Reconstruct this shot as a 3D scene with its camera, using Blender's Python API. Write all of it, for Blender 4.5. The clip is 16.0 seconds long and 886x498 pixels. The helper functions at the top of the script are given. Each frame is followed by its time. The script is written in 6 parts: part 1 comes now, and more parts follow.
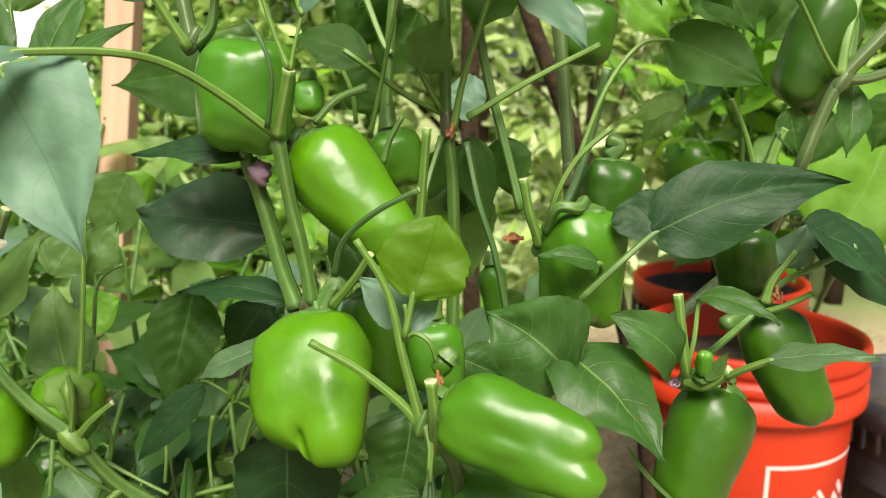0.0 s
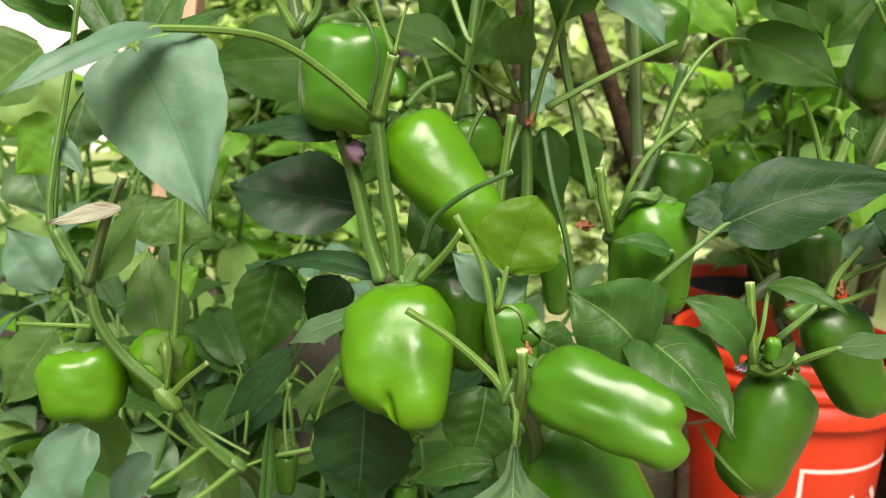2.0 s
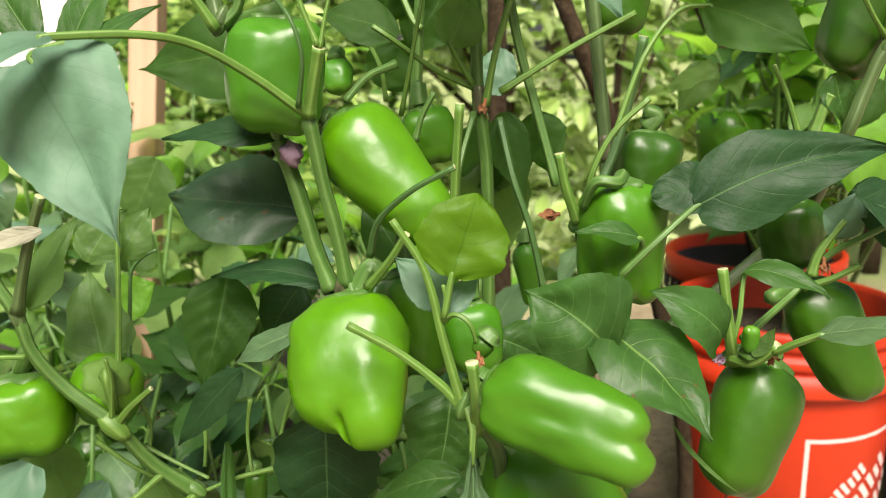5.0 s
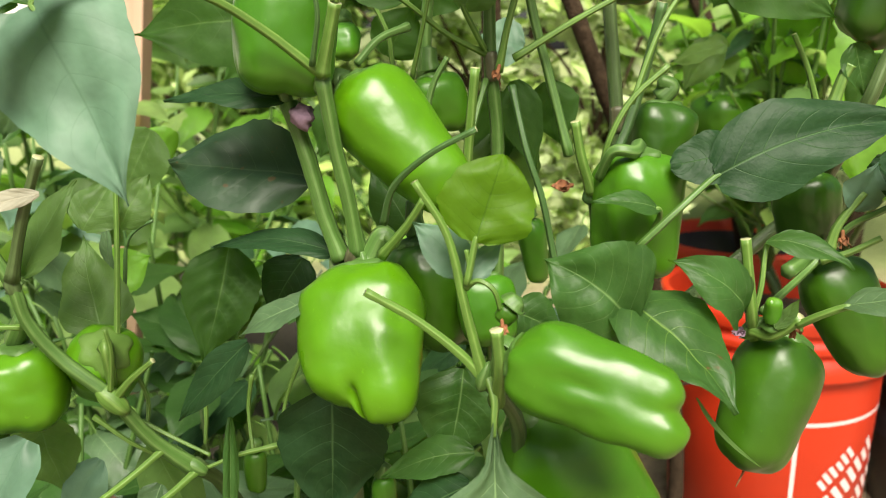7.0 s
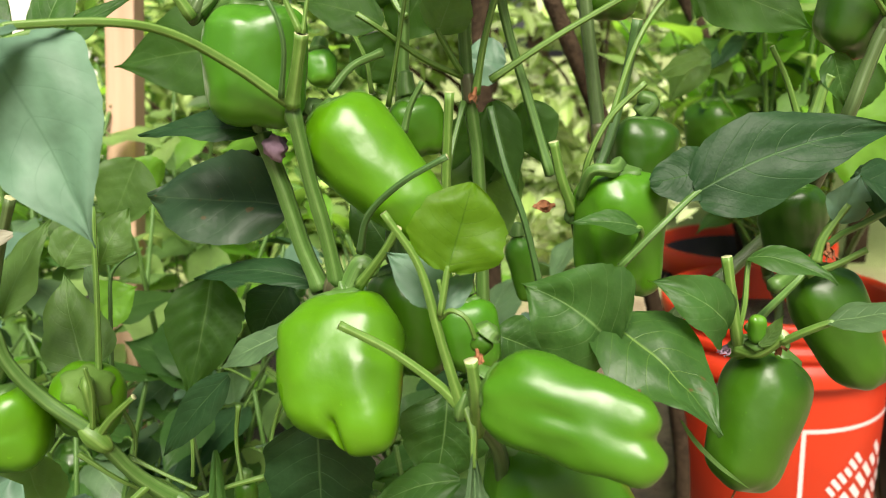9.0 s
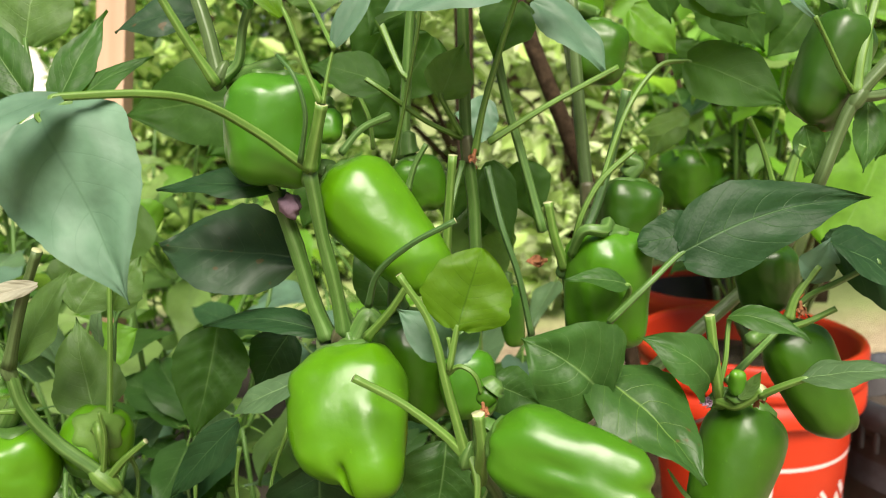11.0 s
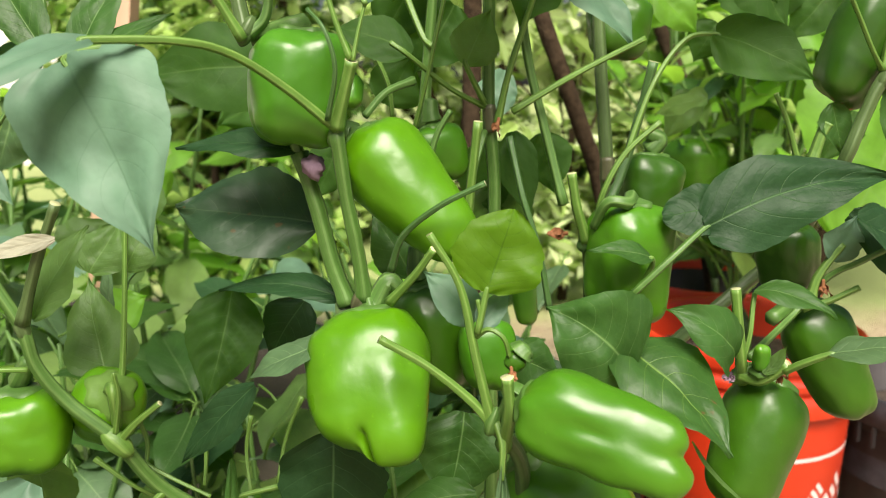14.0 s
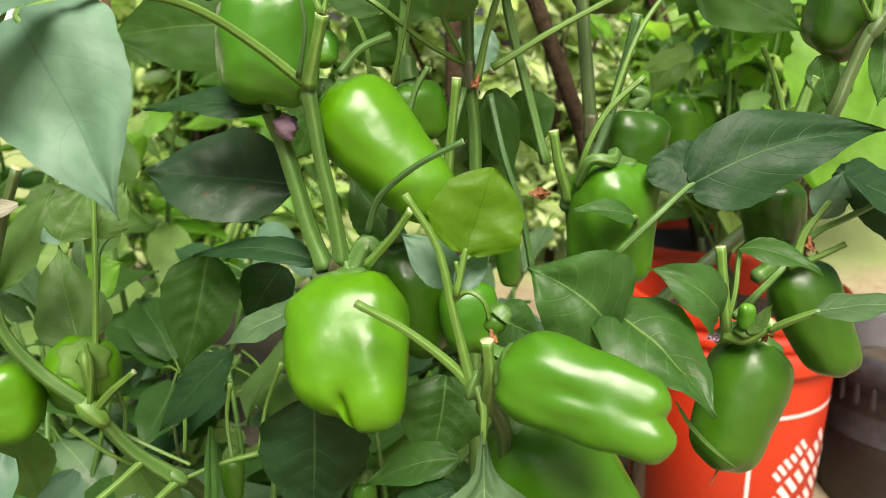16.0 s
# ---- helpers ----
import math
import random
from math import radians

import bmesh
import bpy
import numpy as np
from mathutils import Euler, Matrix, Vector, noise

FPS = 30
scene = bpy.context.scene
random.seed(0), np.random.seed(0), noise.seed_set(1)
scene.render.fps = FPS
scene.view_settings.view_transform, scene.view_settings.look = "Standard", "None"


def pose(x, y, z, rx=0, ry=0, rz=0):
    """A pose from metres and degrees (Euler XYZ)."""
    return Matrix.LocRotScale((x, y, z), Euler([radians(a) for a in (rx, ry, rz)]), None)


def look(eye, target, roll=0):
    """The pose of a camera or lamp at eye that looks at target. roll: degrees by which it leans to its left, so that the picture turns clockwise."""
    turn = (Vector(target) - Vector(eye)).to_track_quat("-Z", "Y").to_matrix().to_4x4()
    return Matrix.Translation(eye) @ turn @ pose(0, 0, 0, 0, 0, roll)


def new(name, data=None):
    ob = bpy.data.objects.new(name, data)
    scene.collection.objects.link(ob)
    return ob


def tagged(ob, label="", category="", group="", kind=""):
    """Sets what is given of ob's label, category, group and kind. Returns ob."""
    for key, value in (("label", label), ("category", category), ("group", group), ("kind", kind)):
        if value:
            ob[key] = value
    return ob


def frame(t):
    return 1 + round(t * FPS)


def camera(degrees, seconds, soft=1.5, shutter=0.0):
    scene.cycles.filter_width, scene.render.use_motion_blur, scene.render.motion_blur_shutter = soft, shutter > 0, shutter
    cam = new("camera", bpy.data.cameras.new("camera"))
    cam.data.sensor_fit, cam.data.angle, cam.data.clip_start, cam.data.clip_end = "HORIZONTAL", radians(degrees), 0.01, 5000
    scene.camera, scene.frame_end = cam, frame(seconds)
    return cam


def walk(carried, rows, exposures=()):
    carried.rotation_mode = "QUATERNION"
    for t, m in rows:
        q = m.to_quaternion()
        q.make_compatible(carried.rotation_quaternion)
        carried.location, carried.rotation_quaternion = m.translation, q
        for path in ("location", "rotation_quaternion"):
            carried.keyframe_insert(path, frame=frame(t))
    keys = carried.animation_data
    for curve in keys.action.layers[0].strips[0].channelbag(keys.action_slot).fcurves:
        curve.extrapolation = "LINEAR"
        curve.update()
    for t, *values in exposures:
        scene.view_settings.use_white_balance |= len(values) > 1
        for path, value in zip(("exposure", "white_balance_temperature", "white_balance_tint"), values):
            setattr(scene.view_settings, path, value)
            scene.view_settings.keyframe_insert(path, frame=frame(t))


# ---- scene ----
cam = camera(57.7, 16.0, soft=1.05)
METRES, EYE, TILT, LEAN, TURN = 0.38, 0.71, -11.5, 0.0, 0.0
ROWS = [
    (0.0, 0.0, 0.0, 0.0, 0.0, 0.0, -0.0),
    (0.5, -0.0386, -0.053, 0.0202, 0.52, 0.63, -0.77),
    (1.0, -0.0564, -0.0672, 0.0277, 0.63, 1.11, -1.13),
    (1.5, -0.0722, -0.0985, 0.0444, 0.88, 0.85, -1.31),
    (2.0, -0.0798, -0.0557, -0.0264, 1.57, -0.14, -2.27),
    (2.5, -0.0669, -0.0195, -0.0536, 1.96, -1.35, -2.56),
    (3.0, -0.0806, 0.0136, -0.0743, 1.91, -1.95, -2.45),
    (3.5, -0.0699, 0.0192, -0.0649, 2.09, -2.37, -1.76),
    (4.0, -0.0771, -0.0399, -0.0195, 2.63, -2.23, -0.58),
    (4.5, -0.0117, -0.0049, -0.001, 2.39, -1.57, 0.93),
    (7.0, -0.0578, 0.0515, -0.0244, 0.4, -2.36, 0.82),
    (7.5, -0.0799, 0.0402, -0.0338, 0.8, -2.87, 0.57),
    (8.0, -0.0743, 0.0504, -0.038, 1.08, -3.0, 0.74),
    (8.5, -0.0592, 0.049, -0.0212, 1.05, -2.51, 1.34),
    (9.0, -0.0219, 0.0604, -0.0061, 0.87, -1.62, 2.64),
    (11.5, -0.0688, -0.0078, 0.0314, -1.62, 0.78, 1.49),
    (12.0, -0.06, -0.0019, 0.0327, -1.71, 1.04, 1.58),
    (12.5, -0.0631, -0.0045, 0.034, -2.02, 0.94, 1.56),
    (13.0, -0.075, -0.0052, 0.0251, -2.03, 0.87, 1.21),
    (13.5, -0.0925, 0.0019, 0.0121, -2.01, 0.57, 0.73),
    (14.0, -0.1058, 0.017, -0.0044, -1.99, -0.09, 0.23),
    (14.5, -0.1142, 0.0274, -0.0318, -2.09, -0.99, -0.43),
    (15.0, -0.1038, 0.0546, -0.0449, -2.34, -2.06, -0.25),
    (15.5, -0.0736, 0.0627, -0.0296, -2.56, -2.69, 0.68),
    (16.0, -0.0932, 0.0416, -0.0074, -2.83, -2.71, 0.95),
]
walk(cam, [(t, pose(0, 0, EYE, TILT, LEAN, TURN) @ pose(METRES * x, METRES * y, METRES * z, 90 + pitch, roll, yaw)) for t, x, y, z, yaw, pitch, roll in ROWS], [(0.0, 0.68, 6900, 13), (1.5, 0.60, 6900, 13), (3.5, 0.75, 6900, 13), (9.0, 0.75, 6900, 13), (11.5, 0.65, 6900, 13), (12.5, 0.64, 6900, 13), (14.5, 0.75, 6900, 13), (16.0, 0.75, 6900, 13)])

cam.data.dof.use_dof, cam.data.dof.focus_distance, cam.data.dof.aperture_fstop = True, 0.38, 14.0

# ---- world and light ----
world = bpy.data.worlds.new("overcast_sky")
scene.world = world
world.use_nodes = True
wt = world.node_tree
sky = wt.nodes.new("ShaderNodeTexSky")
sky.sky_type, sky.sun_disc = "NISHITA", False
sky.sun_elevation, sky.sun_rotation = radians(54), radians(176)
sky.air_density, sky.dust_density, sky.ozone_density = 1.0, 4.0, 1.0
wt.links.new(sky.outputs[0], wt.nodes["Background"].inputs[0])
wt.nodes["Background"].inputs[1].default_value = 0.045
sun = new("sun", bpy.data.lights.new("sun", "SUN"))
sun.data.energy, sun.data.angle, sun.data.color = 4.9, radians(32), (1.0, 0.96, 0.88)
sun.matrix_world = look((0.2, -2.6, 4.6), (0, 0.4, 0.5))


# ---- materials ----
class Mat:
    """A small builder of node materials."""

    def __init__(self, name):
        self.m = bpy.data.materials.new(name)
        self.m.use_nodes = True
        self.t = self.m.node_tree
        self.bsdf = self.t.nodes["Principled BSDF"]
        self.out = self.t.nodes["Material Output"]

    def node(self, kind):
        return self.t.nodes.new(kind)

    def link(self, a, b):
        self.t.links.new(a, b)

    def math(self, op, a, b=None, clamp=False):
        n = self.node("ShaderNodeMath")
        n.operation, n.use_clamp = op, clamp
        for i, v in enumerate((a, b)):
            if v is None:
                continue
            if isinstance(v, (int, float)):
                n.inputs[i].default_value = v
            else:
                self.link(v, n.inputs[i])
        return n.outputs[0]

    def noise(self, scale, detail=3.0, rough=0.5, vec=None, out=0):
        n = self.node("ShaderNodeTexNoise")
        n.inputs["Scale"].default_value, n.inputs["Detail"].default_value = scale, detail
        n.inputs["Roughness"].default_value = rough
        self.link(vec if vec is not None else self.coords(), n.inputs["Vector"])
        return n.outputs[out]

    def coords(self):
        return self.node("ShaderNodeTexCoord").outputs["Object"]

    def uv(self):
        n = self.node("ShaderNodeUVMap")
        s = self.node("ShaderNodeSeparateXYZ")
        self.link(n.outputs[0], s.inputs[0])
        return s.outputs[0], s.outputs[1]

    def ramp(self, fac, stops, smooth=False):
        n = self.node("ShaderNodeValToRGB")
        if smooth:
            n.color_ramp.interpolation = "EASE"
        while len(n.color_ramp.elements) < len(stops):
            n.color_ramp.elements.new(0.5)
        for e, (p, c) in zip(n.color_ramp.elements, stops):
            e.position = p
            e.color = (*c, 1) if isinstance(c, tuple) else (c, c, c, 1)
        self.link(fac, n.inputs[0])
        return n.outputs[0]

    def mix(self, fac, a, b, blend="MIX"):
        n = self.node("ShaderNodeMix")
        n.data_type, n.blend_type = "RGBA", blend
        for i, v in ((0, fac), (6, a), (7, b)):
            if isinstance(v, (int, float)):
                n.inputs[i].default_value = v
            elif isinstance(v, tuple):
                n.inputs[i].default_value = (*v, 1)
            else:
                self.link(v, n.inputs[i])
        return n.outputs[2]

    def rand(self):
        return self.node("ShaderNodeObjectInfo").outputs["Random"]

    def bump(self, h, strength=0.3, dist=0.001):
        n = self.node("ShaderNodeBump")
        n.inputs["Strength"].default_value, n.inputs["Distance"].default_value = strength, dist
        self.link(h, n.inputs["Height"])
        self.link(n.outputs[0], self.bsdf.inputs["Normal"])
        return n.outputs[0]

    def set(self, color=None, rough=None, **others):
        for k, v in (("Base Color", color), ("Roughness", rough), *others.items()):
            k = k.replace("_", " ")
            if v is None:
                continue
            if isinstance(v, tuple):
                self.bsdf.inputs[k].default_value = (*v, 1)
            elif isinstance(v, (int, float)):
                self.bsdf.inputs[k].default_value = v
            else:
                self.link(v, self.bsdf.inputs[k])
        return self


def leaf_material(name, base, vein, glow, thin=0.35, rough=0.42, spots=0.0, relief=0.5, gloss=0.45):
    """Pepper leaf: midrib and side veins from the blade's own UV, blistered relief, some light through the blade."""
    m = Mat(name)
    u, v = m.uv()
    av = m.math("ABSOLUTE", v)
    wob = m.math("MULTIPLY", m.math("SUBTRACT", m.noise(28, 1), 0.5), 0.09)
    # midrib
    mid = m.math("SUBTRACT", 1.0, m.math("DIVIDE", av, m.math("SUBTRACT", 0.042, m.math("MULTIPLY", u, 0.025))), clamp=True)
    # side veins, swept towards the tip
    ph = m.math("MULTIPLY", m.math("ADD", m.math("SUBTRACT", u, m.math("MULTIPLY", m.math("POWER", av, 1.35), 0.30)), wob), 6.5)
    tri = m.math("ABSOLUTE", m.math("SUBTRACT", m.math("FRACT", ph), 0.5))
    side = m.math("SUBTRACT", 1.0, m.math("DIVIDE", tri, 0.028), clamp=True)
    side = m.math("MULTIPLY", side, m.math("SUBTRACT", 1.0, m.math("MULTIPLY", av, 0.75)))
    veins = m.math("MAXIMUM", mid, m.math("MULTIPLY", side, 0.75))
    mott = m.ramp(m.noise(28, 4, 0.6), [(0.3, 0.0), (0.75, 1.0)])
    dark = tuple(c * 0.56 for c in base)
    lite = tuple(min(1, c * 1.32) for c in base)
    col = m.mix(mott, dark, lite)
    col = m.mix(m.math("MULTIPLY", m.rand(), 0.45), col, tuple(c * 0.6 for c in base))
    cells = m.node("ShaderNodeTexVoronoi")
    cells.feature = "DISTANCE_TO_EDGE"
    cells.inputs["Scale"].default_value = 210
    m.link(m.coords(), cells.inputs["Vector"])
    net = m.ramp(cells.outputs["Distance"], [(0.0, 1.0), (0.09, 0.0)])
    col = m.mix(m.math("MULTIPLY", net, 0.05), col, vein)
    col = m.mix(m.math("MULTIPLY", veins, 0.85), col, vein)
    if spots:
        sp = m.ramp(m.noise(130, 1), [(0.70, 0.0), (0.73, 1.0)])
        col = m.mix(m.math("MULTIPLY", sp, spots), col, (0.11, 0.06, 0.022))
    fine = m.noise(900, 2)
    h = m.math("ADD", m.math("MULTIPLY", m.math("ABSOLUTE", m.math("SUBTRACT", m.math("FRACT", ph), 0.5)), 0.45), m.math("MULTIPLY", m.noise(110, 3), 0.9))
    h = m.math("ADD", h, m.math("MULTIPLY", fine, 0.06))
    h = m.math("SUBTRACT", m.math("SUBTRACT", h, m.math("MULTIPLY", veins, 0.22)), m.math("MULTIPLY", net, 0.02))
    nrm = m.bump(h, relief, 0.0012)
    m.set(col, m.ramp(m.noise(45, 3), [(0.2, rough - 0.1), (0.8, rough + 0.12)]))
    m.bsdf.inputs["Specular IOR Level"].default_value = gloss
    tr = m.node("ShaderNodeBsdfTranslucent")
    m.link(m.mix(m.math("MULTIPLY", veins, 0.5), m.mix(mott, tuple(c * 0.8 for c in glow), glow), vein), tr.inputs[0])
    m.link(nrm, tr.inputs["Normal"])
    mixer = m.node("ShaderNodeMixShader")
    mixer.inputs[0].default_value = thin
    m.link(m.bsdf.outputs[0], mixer.inputs[1])
    m.link(tr.outputs[0], mixer.inputs[2])
    m.link(mixer.outputs[0], m.out.inputs[0])
    return m.m


LEAF = {
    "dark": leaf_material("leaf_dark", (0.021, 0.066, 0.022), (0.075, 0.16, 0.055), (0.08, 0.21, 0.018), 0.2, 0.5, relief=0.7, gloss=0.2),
    "wax": leaf_material("leaf_waxy_dark", (0.027, 0.068, 0.028), (0.06, 0.12, 0.045), (0.07, 0.18, 0.015), 0.18, 0.48, spots=0.6, relief=0.4, gloss=0.36),
    "mid": leaf_material("leaf_mid", (0.046, 0.130, 0.026), (0.17, 0.31, 0.09), (0.16, 0.40, 0.02), 0.34, 0.46, relief=0.45, gloss=0.32),
    # under: copy of the mid leaf with the plant's inner shade in its colour
    "under": leaf_material("leaf_painted_shade", (0.043, 0.108, 0.023), (0.11, 0.22, 0.05), (0.14, 0.36, 0.016), 0.45, 0.55, relief=0.35, gloss=0.15),
    # grey: reflected sky sheen is put into the blue-grey base colour
    "grey": leaf_material("leaf_sky_sheen_grey", (0.125, 0.245, 0.155), (0.085, 0.18, 0.10), (0.18, 0.40, 0.08), 0.25, 0.54, relief=0.24, gloss=0.4),
    "sage": leaf_material("leaf_sage", (0.090, 0.175, 0.075), (0.22, 0.37, 0.15), (0.17, 0.38, 0.05), 0.25, 0.45),
    "spot": leaf_material("leaf_spotted", (0.038, 0.108, 0.022), (0.15, 0.28, 0.05), (0.14, 0.34, 0.03), 0.28, 0.42, spots=0.85, relief=0.45, gloss=0.32),
    "young": leaf_material("leaf_young", (0.12, 0.27, 0.012), (0.065, 0.17, 0.01), (0.36, 0.66, 0.02), 0.5, 0.5, relief=0.4, gloss=0.3),
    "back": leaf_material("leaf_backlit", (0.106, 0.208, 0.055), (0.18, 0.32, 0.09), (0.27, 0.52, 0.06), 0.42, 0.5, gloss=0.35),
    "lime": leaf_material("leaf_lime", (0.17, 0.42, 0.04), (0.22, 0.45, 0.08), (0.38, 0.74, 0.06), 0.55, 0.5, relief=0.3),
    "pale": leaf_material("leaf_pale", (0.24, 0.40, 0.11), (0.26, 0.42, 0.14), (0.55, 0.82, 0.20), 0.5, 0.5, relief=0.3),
    "dry": leaf_material("leaf_dry", (0.48, 0.48, 0.35), (0.55, 0.52, 0.38), (0.4, 0.3, 0.15), 0.2, 0.7),
}


def pepper_material(name, base, pale, blush):
    """Waxy pepper skin: soft mottling, paler towards the blossom end, faint pores."""
    m = Mat(name)
    u, v = m.uv()
    mott = m.ramp(m.noise(30, 3, 0.55), [(0.3, 0.0), (0.7, 1.0)])
    col = m.mix(mott, tuple(c * 0.82 for c in base), tuple(min(1, c * 1.12) for c in base))
    end = m.math("MULTIPLY", m.ramp(v, [(0.55, 0.0), (1.0, 1.0)], True), blush)
    col = m.mix(end, col, pale)
    specks = m.ramp(m.noise(420, 1), [(0.72, 0.0), (0.8, 0.35)])
    col = m.mix(specks, col, tuple(min(1, c * 1.7) for c in base))
    m.bump(m.math("ADD", m.math("MULTIPLY", m.noise(55, 2), 1.0), m.math("ADD", m.math("MULTIPLY", m.noise(120, 2), 0.25), m.math("MULTIPLY", m.noise(600, 2), 0.04))), 0.24, 0.003)
    m.set(col, m.ramp(m.noise(50, 3), [(0.25, 0.26), (0.75, 0.46)]))
    m.bsdf.inputs["Subsurface Weight"].default_value = 0.05
    m.bsdf.inputs["Subsurface Radius"].default_value = (0.004, 0.008, 0.002)
    m.bsdf.inputs["Subsurface Scale"].default_value = 0.6
    m.bsdf.inputs["Specular IOR Level"].default_value = 0.45
    return m.m


PEPPER = {
    "lime": pepper_material("pepper_lime", (0.068, 0.210, 0.003), (0.09, 0.228, 0.004), 0.4),
    "fresh": pepper_material("pepper_fresh", (0.047, 0.165, 0.005), (0.085, 0.21, 0.008), 0.5),
    "mid": pepper_material("pepper_mid", (0.045, 0.17, 0.007), (0.12, 0.26, 0.02), 0.5),
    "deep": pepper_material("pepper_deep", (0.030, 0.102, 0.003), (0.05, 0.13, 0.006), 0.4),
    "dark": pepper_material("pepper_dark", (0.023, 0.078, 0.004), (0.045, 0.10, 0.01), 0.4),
}


def stem_material(name, base, stripe):
    """Ridged green stem with pale lengthwise stripes and small scars."""
    m = Mat(name)
    u, v = m.uv()
    st = m.math("ABSOLUTE", m.math("SUBTRACT", m.math("FRACT", m.math("ADD", m.math("MULTIPLY", u, 5.0), m.math("MULTIPLY", m.noise(40, 2), 0.5))), 0.5))
    s = m.ramp(st, [(0.18, 0.0), (0.40, 1.0)])
    fib = m.math("ABSOLUTE", m.math("SUBTRACT", m.math("FRACT", m.math("ADD", m.math("MULTIPLY", u, 15.0), m.math("MULTIPLY", m.noise(30, 2), 1.2))), 0.5))
    col = m.mix(m.math("MULTIPLY", s, 0.5), tuple(c * 0.95 for c in base), stripe)
    col = m.mix(m.ramp(fib, [(0.05, 0.28), (0.2, 0.0)]), col, tuple(c * 0.4 for c in base))
    col = m.mix(m.ramp(m.noise(70, 4, 0.65), [(0.35, 0.0), (0.8, 0.55)]), col, tuple(c * 0.5 for c in base))
    col = m.mix(m.ramp(m.noise(25, 2), [(0.70, 0.0), (0.78, 0.25)]), col, (0.15, 0.12, 0.06))
    m.bump(m.math("ADD", s, m.math("MULTIPLY", m.noise(500, 3), 0.5)), 0.35, 0.0006)
    m.set(col, 0.48)
    return m.m


STEM = {
    "green": stem_material("stem_green", (0.07, 0.17, 0.028), (0.17, 0.30, 0.085)),
    "pale": stem_material("stem_pale", (0.10, 0.22, 0.03), (0.22, 0.36, 0.085)),
    "dark": stem_material("stem_dark", (0.05, 0.13, 0.03), (0.10, 0.20, 0.06)),
    "woody": stem_material("stem_woody", (0.070, 0.125, 0.034), (0.13, 0.21, 0.075)),
    "bark": stem_material("stem_node_purple", (0.085, 0.085, 0.04), (0.17, 0.19, 0.09)),
}


def plain(name, base, rough=0.6, scale=40, var=0.3, bump=0.2, metal=0.0, dist=0.001):
    m = Mat(name)
    f = m.ramp(m.noise(scale, 5, 0.6), [(0.25, 0.0), (0.75, 1.0)])
    col = m.mix(f, tuple(c * (1 - var) for c in base), tuple(min(1, c * (1 + var)) for c in base))
    col = m.mix(m.ramp(m.noise(scale * 0.13, 3), [(0.45, 0.0), (0.75, 0.5)]), col, tuple(c * (1 - var) for c in base))
    m.bump(m.noise(scale * 5, 4), bump, dist)
    m.set(col, rough, Metallic=metal)
    return m.m


CUT = plain("cut_stem_end", (0.50, 0.52, 0.26), 0.8, 300, 0.4)
BROWN = plain("dried_petals", (0.27, 0.11, 0.045), 0.9, 200, 0.5)
PURPLE = plain("purple_petals", (0.27, 0.18, 0.24), 0.85, 150, 0.4)


# ---- builders ----
def mesh_of(name, bm, mats, smooth=True):
    me = bpy.data.meshes.new(name)
    bm.normal_update()
    bm.to_mesh(me)
    bm.free()
    for m in mats if isinstance(mats, (list, tuple)) else [mats]:
        me.materials.append(m)
    if smooth:
        me.polygons.foreach_set("use_smooth", [True] * len(me.polygons))
    return me


def part(name, bm, material, parent, label="", matrix=None, smooth=True):
    ob = new(name, mesh_of(name, bm, material, smooth))
    ob.parent = parent
    if matrix is not None:
        ob.matrix_basis = matrix
    return tagged(ob, label)


def thing(name, at, label, category, group="", kind=""):
    ob = new(name)
    ob.location = at
    ob.empty_display_size = 0.02
    return tagged(ob, label, category, group, kind)


def local(parent, p):
    """A world place in the frame of an unturned parent chain."""
    p = Vector(p)
    while parent is not None:
        p = p - parent.location
        parent = parent.parent
    return p


def smooth_line(pts, steps):
    """Catmull-Rom line through the points."""
    p = [Vector(q) for q in pts]
    p = [p[0] * 2 - p[1]] + p + [p[-1] * 2 - p[-2]]
    out = []
    for i in range(1, len(p) - 2):
        for k in range(steps):
            t = k / steps
            a, b, c, d = p[i - 1], p[i], p[i + 1], p[i + 2]
            out.append(0.5 * (2 * b + (c - a) * t + (2 * a - 5 * b + 4 * c - d) * t * t + (3 * b - a - 3 * c + d) * t ** 3))
    return out + [p[-2]]


